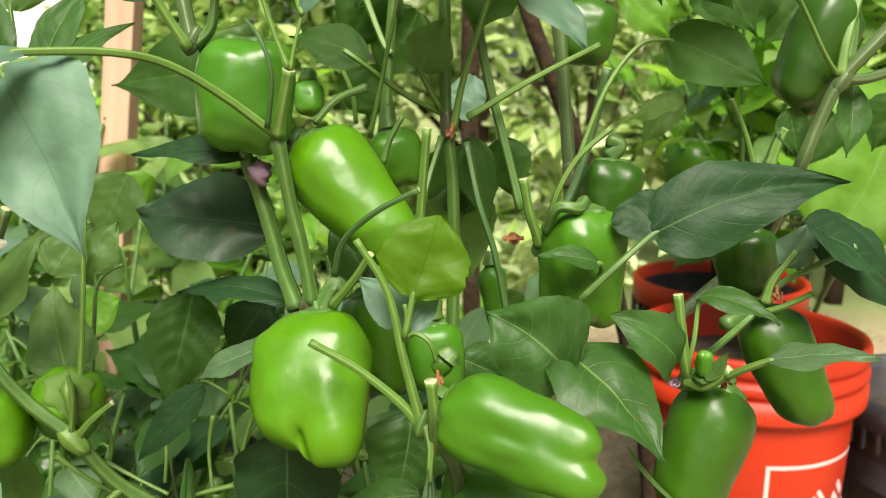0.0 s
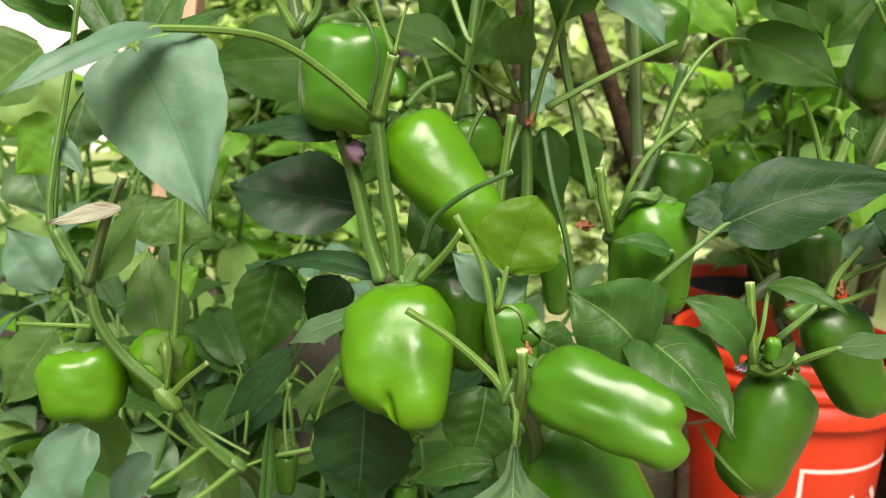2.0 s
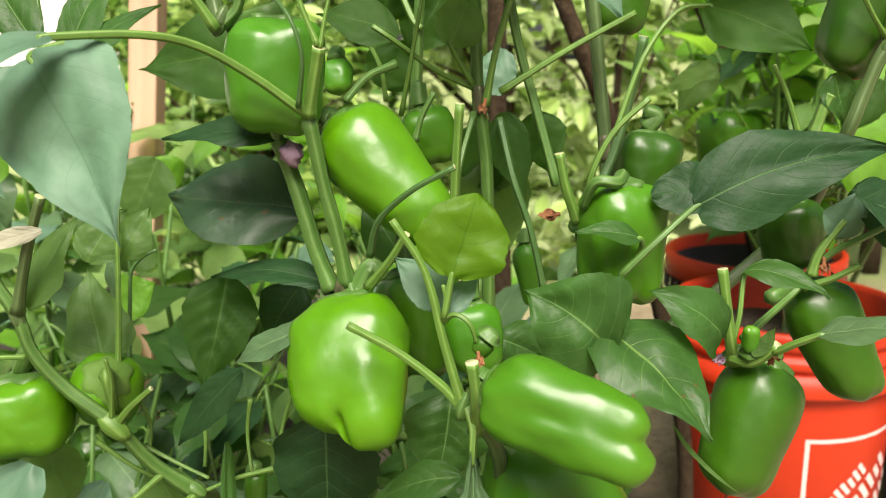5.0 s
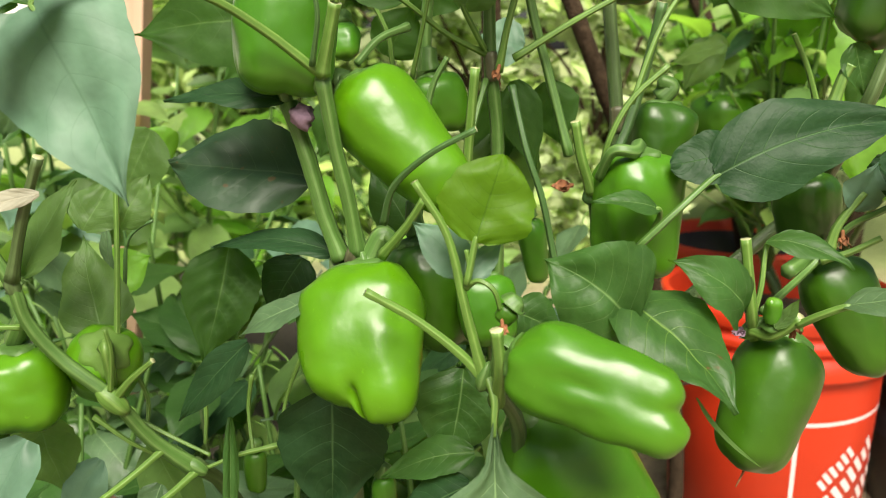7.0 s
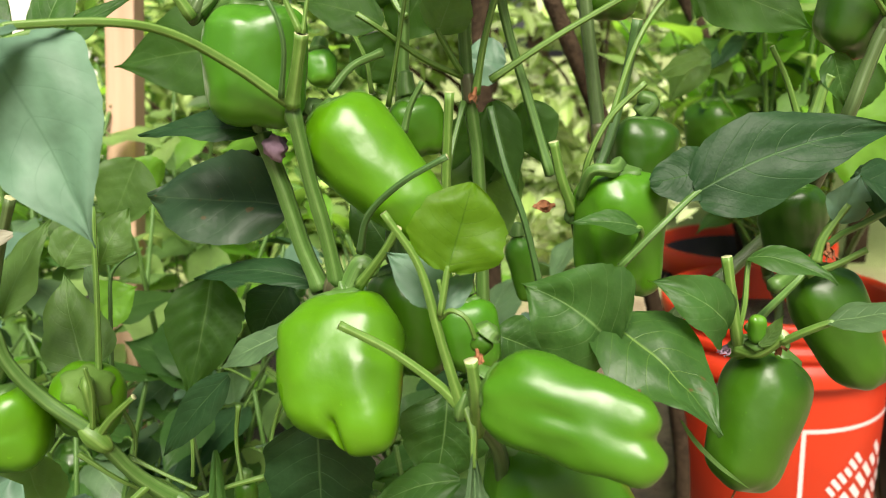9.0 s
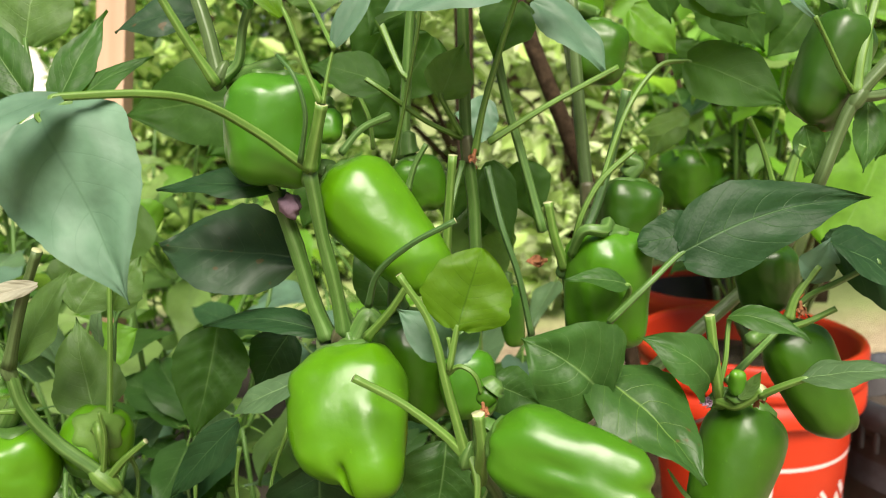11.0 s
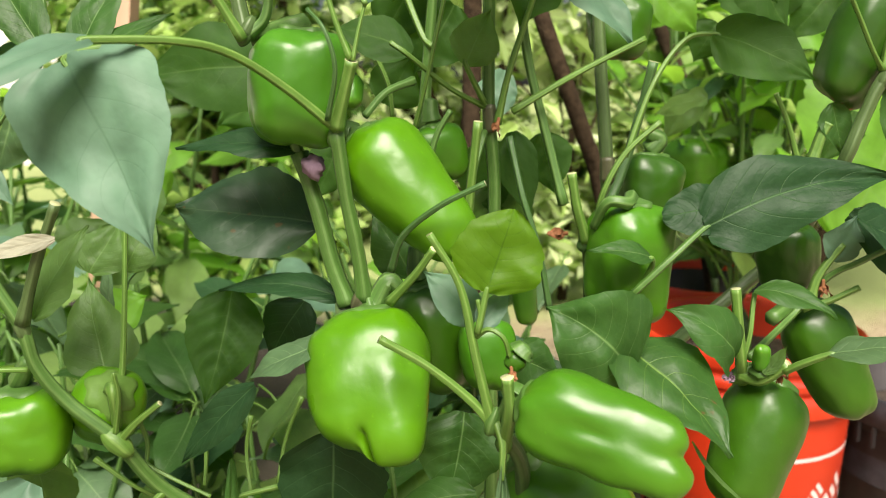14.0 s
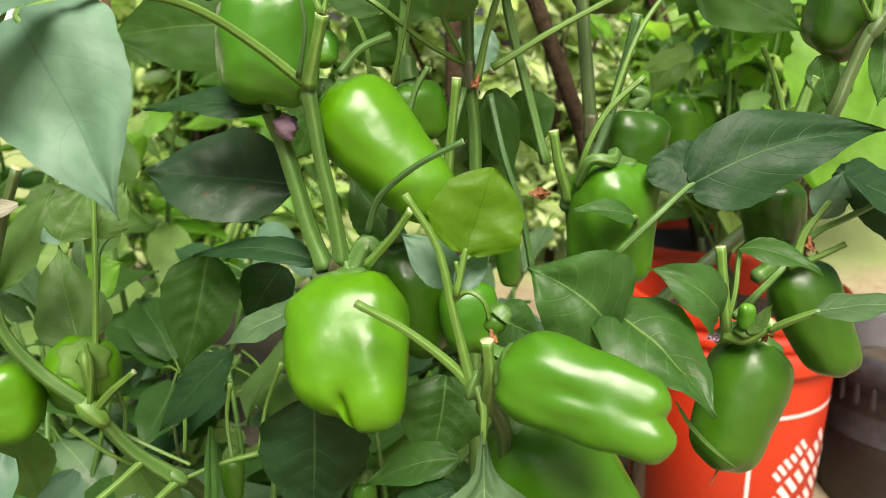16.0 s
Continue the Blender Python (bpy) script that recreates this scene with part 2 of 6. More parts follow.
def tube(bm, pts, r0, r1, sides=15, steps=7, ridge=0.07, cut=None, swell=0.0, knots=0.07):
    """A tapering ridged tube; cut: material index of the far cap."""
    line = smooth_line(pts, steps)
    uvl = bm.loops.layers.uv.verify()
    n = len(line)
    rings = []
    side = Vector((1, 0.2, 0.1))
    for i, c in enumerate(line):
        d = (line[min(i + 1, n - 1)] - line[max(i - 1, 0)]).normalized()
        side = (side - d * side.dot(d)).normalized()
        up = d.cross(side)
        t = i / (n - 1)
        r = r0 + (r1 - r0) * t
        if swell:
            r *= 1 + swell * (math.exp(-(t / 0.10) ** 2) + 0.6 * math.exp(-((1 - t) / 0.08) ** 2))
        ring = []
        for k in range(sides):
            a = 2 * math.pi * k / sides
            rr = r * (1 + ridge * math.cos(5 * a) + knots * noise.noise(c * 75 + Vector((0, 0, r0 * 900))) + 0.05 * noise.noise((c + side * math.cos(a) * r) * 260))
            ring.append(bm.verts.new(c + side * math.cos(a) * rr + up * math.sin(a) * rr))
        rings.append(ring)
    for i in range(n - 1):
        for k in range(sides):
            f = bm.faces.new((rings[i][k], rings[i][(k + 1) % sides], rings[i + 1][(k + 1) % sides], rings[i + 1][k]))
            for lp, (uu, vv) in zip(f.loops, ((k, i), (k + 1, i), (k + 1, i + 1), (k, i + 1))):
                lp[uvl].uv = (uu / sides, vv / n)
    for ring, idx in ((rings[0][::-1], 0), (rings[-1], cut or 0)):
        c = sum((w.co for w in ring), Vector()) / sides
        hub = bm.verts.new(c - (line[1] - line[0]).normalized() * r0 * 0.3 if ring[0] in rings[0] else c - (line[-1] - line[-2]).normalized() * r1 * (0.25 if cut else -0.4))
        for k in range(sides):
            f = bm.faces.new((ring[k], ring[(k + 1) % sides], hub))
            f.material_index = idx
    return bm


def stem(plant, pts, r0, r1, kind="green", cut=False, name="branch", swell=0.25):
    o = local(plant, pts[0])
    bm = bmesh.new()
    tube(bm, [Vector(p) - Vector(pts[0]) for p in pts], r0 * 0.80, r1 * 0.80, cut=1 if cut else None, swell=swell)
    return part(name, bm, [STEM[kind], CUT], plant, "cut-off green stem stub with a pale end" if cut else "", Matrix.Translation(o))


def outline(s, peak=0.72, blunt=0.0, neck=0.0):
    """Half width of an ovate, pointed pepper leaf along its length, at most 1; peak moves the widest part, blunt rounds the tip, neck draws the base out along the stalk."""
    a = math.sin(math.pi * min(1.0, s ** peak)) ** (0.72 - 0.25 * blunt + 0.42 * (1 - blunt) * s ** 3)
    if neck:
        q = min(1.0, max(0.0, (s - 0.3 * neck) / (0.74 * neck)))
        a *= 0.14 + 0.86 * q * q * (3 - 2 * q)
    return max(0.0, a * (1 - 0.32 * (1 - blunt) * s ** 3)) * 1.02


def blade(length, width, droop=0.3, fold=0.15, wave=0.04, seed=0, twist=0.0, nu=14, nv=8, jag=0.03, peak=0.72, blunt=0.0, quilt=0.028, sway=None, neck=0.0):
    """A leaf blade: base at the origin, tip along +y, upper face +z, bent down by droop radians along its length."""
    rnd = random.Random(seed)
    bm = bmesh.new()
    uvl = bm.loops.layers.uv.verify()
    p1, p2, p3 = rnd.uniform(0, 6), rnd.uniform(0, 6), rnd.uniform(0, 6)
    sway = rnd.uniform(-0.035, 0.035) if sway is None else sway
    # a centre line bent along an arc, scaled so that the chord keeps the length
    line = [(0.0, 0.0)]
    for i in range(nu):
        ang = droop * (0.5 - (i + 0.5) / nu)
        line.append((line[-1][0] + math.cos(ang), line[-1][1] + math.sin(ang)))
    k = length / math.hypot(*line[-1])
    grid = []
    for i in range(nu + 1):
        s = i / nu
        y, z = line[i][0] * k, line[i][1] * k
        ang = droop * (0.5 - s)
        w = width / 2 * outline(min(max(s, 0.012), 0.992), peak, blunt, neck)
        row = []
        for j in range(nv + 1):
            v = 2 * j / nv - 1
            e = w * v * (1 + (jag * math.sin(17 * s + p1 + 2 * (v > 0)) + 0.04 * noise.noise(Vector((4 * s, 3.1 * (v > 0), p1))) + 0.05 * noise.noise(Vector((16 * s, 3.1 * (v > 0), p3)))) * abs(v))
            e += sway * length * math.sin(math.pi * s)
            av = abs(v) * w
            rise = fold * av - 0.9 * fold * av * av / max(width / 2, 1e-4)
            rise += quilt * width * abs(math.sin(math.pi * 6.5 * (s - 0.26 * abs(v)))) * min(1.0, 3 * abs(v)) * (1 - 0.7 * abs(v)) * outline(min(max(s, 0.012), 0.99))
            rise += width * (0.07 * noise.noise(Vector((v * 1.6 + p2, s * 3, p3))) + 0.018 * noise.noise(Vector((v * 5 + p3, s * 9, p1))))
            rise += wave * width * (math.sin(9 * s + p2 + (1.7 if v > 0 else 0)) * v * v + 0.35 * math.sin(15 * s + p3) * abs(v))
            tw = twist * s
            row.append(bm.verts.new((e * math.cos(tw) - rise * math.sin(tw), y - math.sin(ang) * rise, z + rise * math.cos(tw) + e * math.sin(tw))))
        grid.append(row)
    for i in range(nu):
        for j in range(nv):
            f = bm.faces.new((grid[i][j], grid[i][j + 1], grid[i + 1][j + 1], grid[i + 1][j]))
            for lp, (a, b) in zip(f.loops, ((i, j), (i, j + 1), (i + 1, j + 1), (i + 1, j))):
                lp[uvl].uv = (a / nu, 2 * b / nv - 1)
    return bm


def leaf_frame(base, tip, face):
    y = (Vector(tip) - Vector(base)).normalized()
    z = Vector(face)
    z = (z - y * z.dot(y)).normalized()
    x = y.cross(z)
    return Matrix((x, y, z)).transposed().to_4x4()


count = [0]


def leaf(plant, base, tip, width, face=(0, -1, 0.6), kind="mid", droop=0.5, fold=0.2, wave=0.05, twist=0.0, stalk=None, r=0.0016, peak=0.72, blunt=0.0, quilt=0.028, sway=None, neck=0.0, label=""):
    """A leaf of a plant, from base to tip; stalk: where its leaf stalk springs from."""
    count[0] += 1
    bm = blade((Vector(tip) - Vector(base)).length, width, droop, fold, wave, count[0], twist, 26, 14, peak=peak, blunt=blunt, quilt=quilt, sway=sway, neck=neck)
    ob = part("leaf", bm, LEAF[kind], plant, label, Matrix.Translation(local(plant, base)) @ leaf_frame(base, tip, face))
    if stalk is not None:
        b, s = Vector(base), Vector(stalk[0])
        pts = [Vector(q) - s for q in stalk] + [b - s, b - s + (Vector(tip) - b) * 0.06]
        bm = bmesh.new()
        tube(bm, pts, r * 1.05, r * 0.72, sides=8, steps=5)
        part("leaf_stalk", bm, STEM["pale" if kind != "dark" else "green"], plant, "", Matrix.Translation(local(plant, s)))
    return ob


def lobed(length, width, lobes, turn, taper, cleft, shoulder, groove, block, ends, split, crown, belly):
    """The field of a bell pepper, negative inside: lobes that swell round a core, parted by creases."""
    R = width / 2
    rl = R * (0.60 if lobes == 3 else 0.54)
    flatness = max(1.0 + max(0.0, 0.62 - block) * 1.6, 1.3 * R * (1 + taper) * 0.85 / length)
    rods = []
    for i in range(lobes):
        a = turn + math.pi / lobes + 2 * math.pi * i / lobes
        way = np.array((math.cos(a), math.sin(a), 0.0))
        low = rl * (0.45 + 0.55 * taper) * split
        out = (R - rl) * (0.62 if block > 0.5 else 0.95) * crown
        high = R * crown - out
        if length < 1.4 * width:
            out, high = R - rl, rl
        t = way * out + np.array((0, 0, -high * 0.95 / flatness))
        b = way * (R * taper - low) + np.array((0, 0, -length * ends[i % len(ends)] + low / flatness))
        rods.append((t, b, high, low, flatness, belly * R))
    core = R * (0.92 - 1.2 * groove) * (0.5 + 0.5 * crown)
    rods.append((np.array((0, 0, -core / flatness - shoulder * R * 1.1)), np.array((0, 0, -length * min(ends) + core * taper * 0.8 / flatness + cleft * R * 0.9)), core, core * taper * (1 - 0.5 * cleft), flatness, belly * R))

    def field(p):
        s = np.clip(-p[:, 2] / length, 0, 1)
        k = R * (0.13 * (1 - s * s) + max(0.025, 0.10 - 0.18 * cleft) * s * s)
        total = 0.0
        for t, b, r0, r1, e, swell in rods:
            w = b - t
            f = np.clip(((p - t) @ w) / (w @ w), 0, 1)
            d = p - (t + f[:, None] * w)
            d[:, 2] *= e
            total = total + np.exp(-np.clip((np.linalg.norm(d, axis=1) - (r0 + (r1 - r0) * s + swell * np.sin(np.pi * s))) / k, -60, 60))
        return -k * np.log(np.maximum(total, 1e-30))
    return field


def meet(field, start, way, far):
    """How far along each ray the field's surface lies."""
    lo, hi = np.zeros(len(way)), np.full(len(way), far)
    for _ in range(26):
        mid = (lo + hi) / 2
        inside = field(start + way * mid[:, None]) < 0
        lo, hi = np.where(inside, mid, lo), np.where(inside, hi, mid)
    return lo


def pepper_body(field, length, width, bend=0.0, flat=1.0, dents=0.05, bumps=(), nu=52, nv=72):
    """A bell pepper: stalk end at the origin, blossom end along -z. bumps: (degrees from the camera's side, share of the length, height, spread in degrees, spread along)."""
    bm = bmesh.new()
    uvl = bm.loops.layers.uv.verify()
    R = width / 2
    mid = np.array((0.0, 0.0, -0.52 * length))
    f = np.pi * np.arange(nu + 1) / nu
    a = 2 * np.pi * np.arange(nv) / nv
    F, A = np.meshgrid(f, a, indexing="ij")
    way = np.stack((np.sin(F) * np.cos(A) * R, np.sin(F) * np.sin(A) * R, np.cos(F) * length * 0.5), -1).reshape(-1, 3)
    way /= np.linalg.norm(way, axis=1)[:, None]
    far = meet(field, mid, way, length + width)
    place = mid + way * far[:, None]
    out = []
    for (x, y, z), w, fi, ai in zip(place, way, F.ravel(), A.ravel()):
        s = min(1.0, max(0.0, -z / length))
        c, d = x / R, y / R
        g = 1 + 0.05 * noise.noise(Vector((1.3 * c, 1.3 * d, s * 2.2 + width * 90))) + dents * 0.8 * noise.noise(Vector((2.1 * c, 2.1 * d, s * 4.2 + width * 70))) + 0.012 * noise.noise(Vector((4 * c, 4 * d, s * 8 + width * 50)))
        rel = math.degrees(ai) + 90
        for b0, s0, h, bw, sw in bumps:
            da = (rel - b0 + 180) % 360 - 180
            g += h * math.exp(-(da / bw) ** 2 - ((s - s0) / sw) ** 2)
        q = mid + (np.array((x, y, z)) - mid) * g
        out.append(bm.verts.new((q[0] + bend * length * s * s, q[1] * flat, q[2])))
    rings = [out[i * nv:(i + 1) * nv] for i in range(nu + 1)]
    for i in range(nu):
        for j in range(nv):
            fc = bm.faces.new((rings[i][j], rings[i + 1][j], rings[i + 1][(j + 1) % nv], rings[i][(j + 1) % nv]))
            for lp, (u, v) in zip(fc.loops, ((j, i), (j, i + 1), (j + 1, i + 1), (j + 1, i))):
                lp[uvl].uv = (u / nv, v / nu)
    bmesh.ops.remove_doubles(bm, verts=rings[0] + rings[-1], dist=1e-5)
    return bm


def pepper(plant, top, bottom, width, kind="mid", lobes=4, turn=0, taper=0.8, cleft=0.35, shoulder=0.2, bend=0.0, ends=(1.0, 0.93, 0.97, 0.95), flat=0.95, block=0.6, dents=0.05, groove=0.05, bumps=(), cap=0.5, calyx="green", split=1.0, crown=0.94, belly=0.05, stalk=None, r=0.004, tip=False, label=""):
    """A pepper from its stalk end to its blossom end; turn: degrees by which a crease stands off from the camera's side; ends: the lobes' lengths, from that crease on; stalk: the way of its stalk."""
    t, b = Vector(top), Vector(bottom)
    z = (t - b).normalized()
    y = Vector((0, 1, 0))
    y = (y - z * y.dot(z)).normalized()
    x = y.cross(z)
    m = Matrix((x, y, z)).transposed().to_4x4()
    R, L = width / 2, (t - b).length
    field = lobed(L, width, lobes, radians(turn - 90), taper, cleft, shoulder, groove, block, ends, split, crown, belly)
    fine = 1.0 if width > 0.034 else 0.6
    bm = pepper_body(field, L, width, bend, flat, dents, bumps, int(52 * fine), int(72 * fine))
    ob = part("pepper", bm, PEPPER[kind], plant, label, Matrix.Translation(local(plant, t)) @ m)
    # calyx: a scalloped cap that follows the shoulder and rises into the stalk
    bm = bmesh.new()
    rows = []
    for q, (rr, lift) in enumerate(((0.20, 0.20), (0.34, 0.12), (0.56, 0.075), (0.80, 0.06), (0.97, 0.055), (1.0, -0.03))):
        an = 2 * np.pi * np.arange(36) / 36
        sc = cap * R * rr * (1 + (0.13 * np.cos(6 * an + width * 500) + 0.05 * np.cos(3 * an + width * 900)) * (rr > 0.5))
        start = np.stack((sc * np.cos(an), sc * np.sin(an), np.full(36, -0.55 * L)), -1)
        up = np.tile(np.array((0.0, 0.0, 1.0)), (36, 1))
        far = meet(field, start, up, 0.55 * L + R)
        rows.append([bm.verts.new((p[0], p[1] * flat, p[2] + d + R * (lift + 0.012 * math.sin(7 * k + q)))) for k, (p, d) in enumerate(zip(start, far))])
    hub = bm.verts.new((0, 0, sum(w.co.z for w in rows[0]) / 36 + 0.03 * R))
    for k in range(36):
        bm.faces.new((hub, rows[0][k], rows[0][(k + 1) % 36]))
        for q in range(5):
            bm.faces.new((rows[q][k], rows[q + 1][k], rows[q + 1][(k + 1) % 36], rows[q][(k + 1) % 36]))
    inv = (Matrix.Translation(t) @ m).inverted()
    base = Vector((0, 0, hub.co.z - 0.08 * R))
    if stalk is not None:
        pts = [base] + [inv @ Vector(q) for q in stalk]
    else:
        pts = [base, base + Vector((0.02 * R, 0, 0.25 * R)), base + Vector((0.15 * R, 0.05 * R, 0.7 * R))]
    tube(bm, pts, r * 1.5, r, sides=10, steps=6)
    part("stalk", bm, STEM[calyx], ob, "green ridged stalk with a scalloped cap")
    if tip:
        # the dried style at the blossom end
        e = Vector((bend * L, 0, -L + (0.4 + cleft) * R * 0.6))
        bm = bmesh.new()
        tube(bm, [e, e + Vector((0.0005, 0, -0.30 * R)), e + Vector((-0.001, 0, -(0.75 + 0.5 * cleft) * R))], 0.0009, 0.0004, sides=6, steps=3)
        part("dried_style", bm, BROWN, ob, "thin dry brown tip")
    return ob


def blossom(plant, at, size, material, down=(0, 0, -1), petals=5, label="", name="blossom", spread=(0.25, 0.9), broad=(0.45, 0.7)):
    """A shrivelled blossom: crumpled narrow petals round a small cup."""
    rnd = random.Random(int(abs(at[0] + at[2]) * 9999))
    bm = bmesh.new()
    d = Vector(down).normalized()
    for k in range(petals):
        a = 2 * math.pi * k / petals + rnd.uniform(-0.3, 0.3)
        side = Vector((math.cos(a), math.sin(a), 0))
        y = (d + (side - d * side.dot(d)) * rnd.uniform(*spread)).normalized()
        src = blade(size * rnd.uniform(0.7, 1.1), size * rnd.uniform(*broad), rnd.uniform(-1.5, 1.5), 0.5, 0.2, k, rnd.uniform(-1.5, 1.5), 6, 4)
        src.transform(leaf_frame((0, 0, 0), y, side))
        me = bpy.data.meshes.new("petal")
        src.to_mesh(me)
        src.free()
        bm.from_mesh(me)
        bpy.data.meshes.remove(me)
    tube(bm, [-d * size * 0.35, Vector((0, 0, 0)), d * size * 0.25], size * 0.12, size * 0.16, sides=8, steps=3)
    return part(name, bm, material, plant, label, Matrix.Translation(local(plant, at)))


def knob(plant, a, b, r, kind="pale"):
    """A swollen joint of a stem, from a to b."""
    a, b = Vector(a), Vector(b)
    bm = bmesh.new()
    uvl = bm.loops.layers.uv.verify()
    bmesh.ops.create_uvsphere(bm, u_segments=16, v_segments=10, radius=1.0, calc_uvs=True)
    turn = (b - a).to_track_quat("Z", "Y").to_matrix().to_4x4()
    for w in bm.verts:
        w.co *= 1 + 0.10 * noise.noise(w.co * 1.7 + a * 50)
    bm.transform(turn @ Matrix.Diagonal((r * 0.9, r * 0.9, max(r * 1.7, (b - a).length * 0.8), 1)))
    return part("stem_node", bm, STEM[kind], plant, "", Matrix.Translation(local(plant, (a + b) / 2)))


# ---- ground and distance ----
def ground_material():
    m = Mat("dry_earth")
    co = m.coords()
    f = m.ramp(m.noise(6, 6, 0.65, co), [(0.3, 0.0), (0.7, 1.0)])
    col = m.mix(f, (0.30, 0.23, 0.14), (0.46, 0.38, 0.25))
    litter = m.ramp(m.noise(60, 4, 0.7, co), [(0.52, 0.0), (0.66, 0.8)])
    col = m.mix(litter, col, (0.16, 0.11, 0.06))
    # lawn beyond the bed, with bare patches
    sep = m.node("ShaderNodeSeparateXYZ")
    m.link(co, sep.inputs[0])
    far = m.math("ADD", sep.outputs[1], m.math("MULTIPLY", m.noise(1.7, 4, 0.6, co), 1.6))
    lawn = m.ramp(m.math("DIVIDE", far, 6.0), [(0.48, 0.0), (0.56, 1.0)])
    blades = m.mix(m.noise(35, 5, 0.7, co), (0.16, 0.25, 0.06), (0.42, 0.48, 0.20))
    col = m.mix(m.math("MULTIPLY", lawn, 0.92), col, blades)
    # darker ground round the plants
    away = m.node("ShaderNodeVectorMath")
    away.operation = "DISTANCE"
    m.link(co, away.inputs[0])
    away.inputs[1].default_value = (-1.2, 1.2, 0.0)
    near_dark = m.ramp(m.math("DIVIDE", m.math("ADD", away.outputs["Value"], m.math("MULTIPLY", m.noise(4, 5, 0.65, co), 0.5)), 3.0), [(0.56, 1.0), (0.63, 0.0)])
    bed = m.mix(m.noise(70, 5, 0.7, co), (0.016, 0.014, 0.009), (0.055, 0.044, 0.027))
    col = m.mix(near_dark, col, bed)
    m.bump(m.noise(150, 5, 0.7, co), 0.6, 0.01)
    m.set(col, 0.95)
    return m.m


bm = bmesh.new()
N = 40
g = []
for i in range(N + 1):
    row = []
    for j in range(N + 1):
        a, b = 2 * i / N - 1, 2 * j / N - 1
        x, y = 400 * a * abs(a) ** 2.2, 400 * b * abs(b) ** 2.2 + 1.0
        row.append(bm.verts.new((x, y, 0.012 * noise.noise(Vector((x * 2, y * 2, 0))) if abs(x) < 4 and abs(y) < 6 else 0.0)))
    g.append(row)
for i in range(N):
    for j in range(N):
        bm.faces.new((g[i][j], g[i + 1][j], g[i + 1][j + 1], g[i][j + 1]))
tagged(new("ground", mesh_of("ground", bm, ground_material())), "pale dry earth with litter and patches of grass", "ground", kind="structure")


# ---- containers ----
def turned(bm, profile, sides=64, mat=0):
    """A body of revolution about z through (radius, height) pairs."""
    rows = [[bm.verts.new((r * math.cos(2 * math.pi * k / sides), r * math.sin(2 * math.pi * k / sides), z)) for k in range(sides)] for r, z in profile]
    for a, b in zip(rows, rows[1:]):
        for k in range(sides):
            f = bm.faces.new((a[k], a[(k + 1) % sides], b[(k + 1) % sides], b[k]))
            f.material_index = mat
    return rows


def soil_in(radius, z, at, label):
    bm = bmesh.new()
    rnd = random.Random(4)
    rows = []
    for i in range(1, 13):
        r = radius * i / 12
        rows.append([bm.verts.new((r * math.cos(a), r * math.sin(a), 0.012 * (1 - (i / 12) ** 2) + 0.006 * noise.noise(Vector((r * 40 * math.cos(a), r * 40 * math.sin(a), z))))) for a in [2 * math.pi * k / 48 for k in range(48)]])
    hub = bm.verts.new((0, 0, 0.012))
    for k in range(48):
        bm.faces.new((hub, rows[0][k], rows[0][(k + 1) % 48]))
        for a, b in zip(rows, rows[1:]):
            bm.faces.new((a[k], b[k], b[(k + 1) % 48], a[(k + 1) % 48]))
    low = [bm.verts.new((w.co.x * 0.97, w.co.y * 0.97, -0.05)) for w in rows[-1]]
    for k in range(48):
        bm.faces.new((rows[-1][k], low[k], low[(k + 1) % 48], rows[-1][(k + 1) % 48]))
    bm.faces.new(low[::-1])
    ob = new("potting_soil", mesh_of("potting_soil", bm, SOIL))
    ob.location = (at[0], at[1], at[2] + z)
    return tagged(ob, label, "soil")


SOIL = plain("potting_soil", (0.10, 0.075, 0.055), 0.95, 90, 0.6, 0.9, dist=0.006)
ORANGE = plain("orange_plastic", (0.60, 0.036, 0.007), 0.48, 14, 0.07, 0.06)
WHITE = plain("white_print", (0.80, 0.62, 0.60), 0.45, 60, 0.08, 0.05)
BLACK = plain("black_plastic", (0.022, 0.02, 0.022), 0.42, 30, 0.3, 0.1)
WIRE = plain("galvanised_wire", (0.45, 0.45, 0.46), 0.35, 60, 0.2, 0.1, 1.0)
DUSTY = plain("dusty_black_plastic", (0.026, 0.022, 0.022), 0.6, 25, 0.5, 0.2)


def patch(bm, a0, a1, z0, z1, wall, mat=0, lift=0.0007, slant=0.0, n=10):
    """A printed strip on the bucket's wall between two angles and two heights."""
    rows = []
    for i in range(n + 1):
        t = i / n
        a = a0 + (a1 - a0) * t
        rows.append([bm.verts.new(((wall(z) + lift) * math.cos(a + slant * (z - z0)), (wall(z) + lift) * math.sin(a + slant * (z - z0)), z)) for z in (z0, (z0 + z1) / 2, z1)])
    for p, q in zip(rows, rows[1:]):
        for k in range(2):
            f = bm.faces.new((p[k], q[k], q[k + 1], p[k + 1]))
            f.material_index = mat


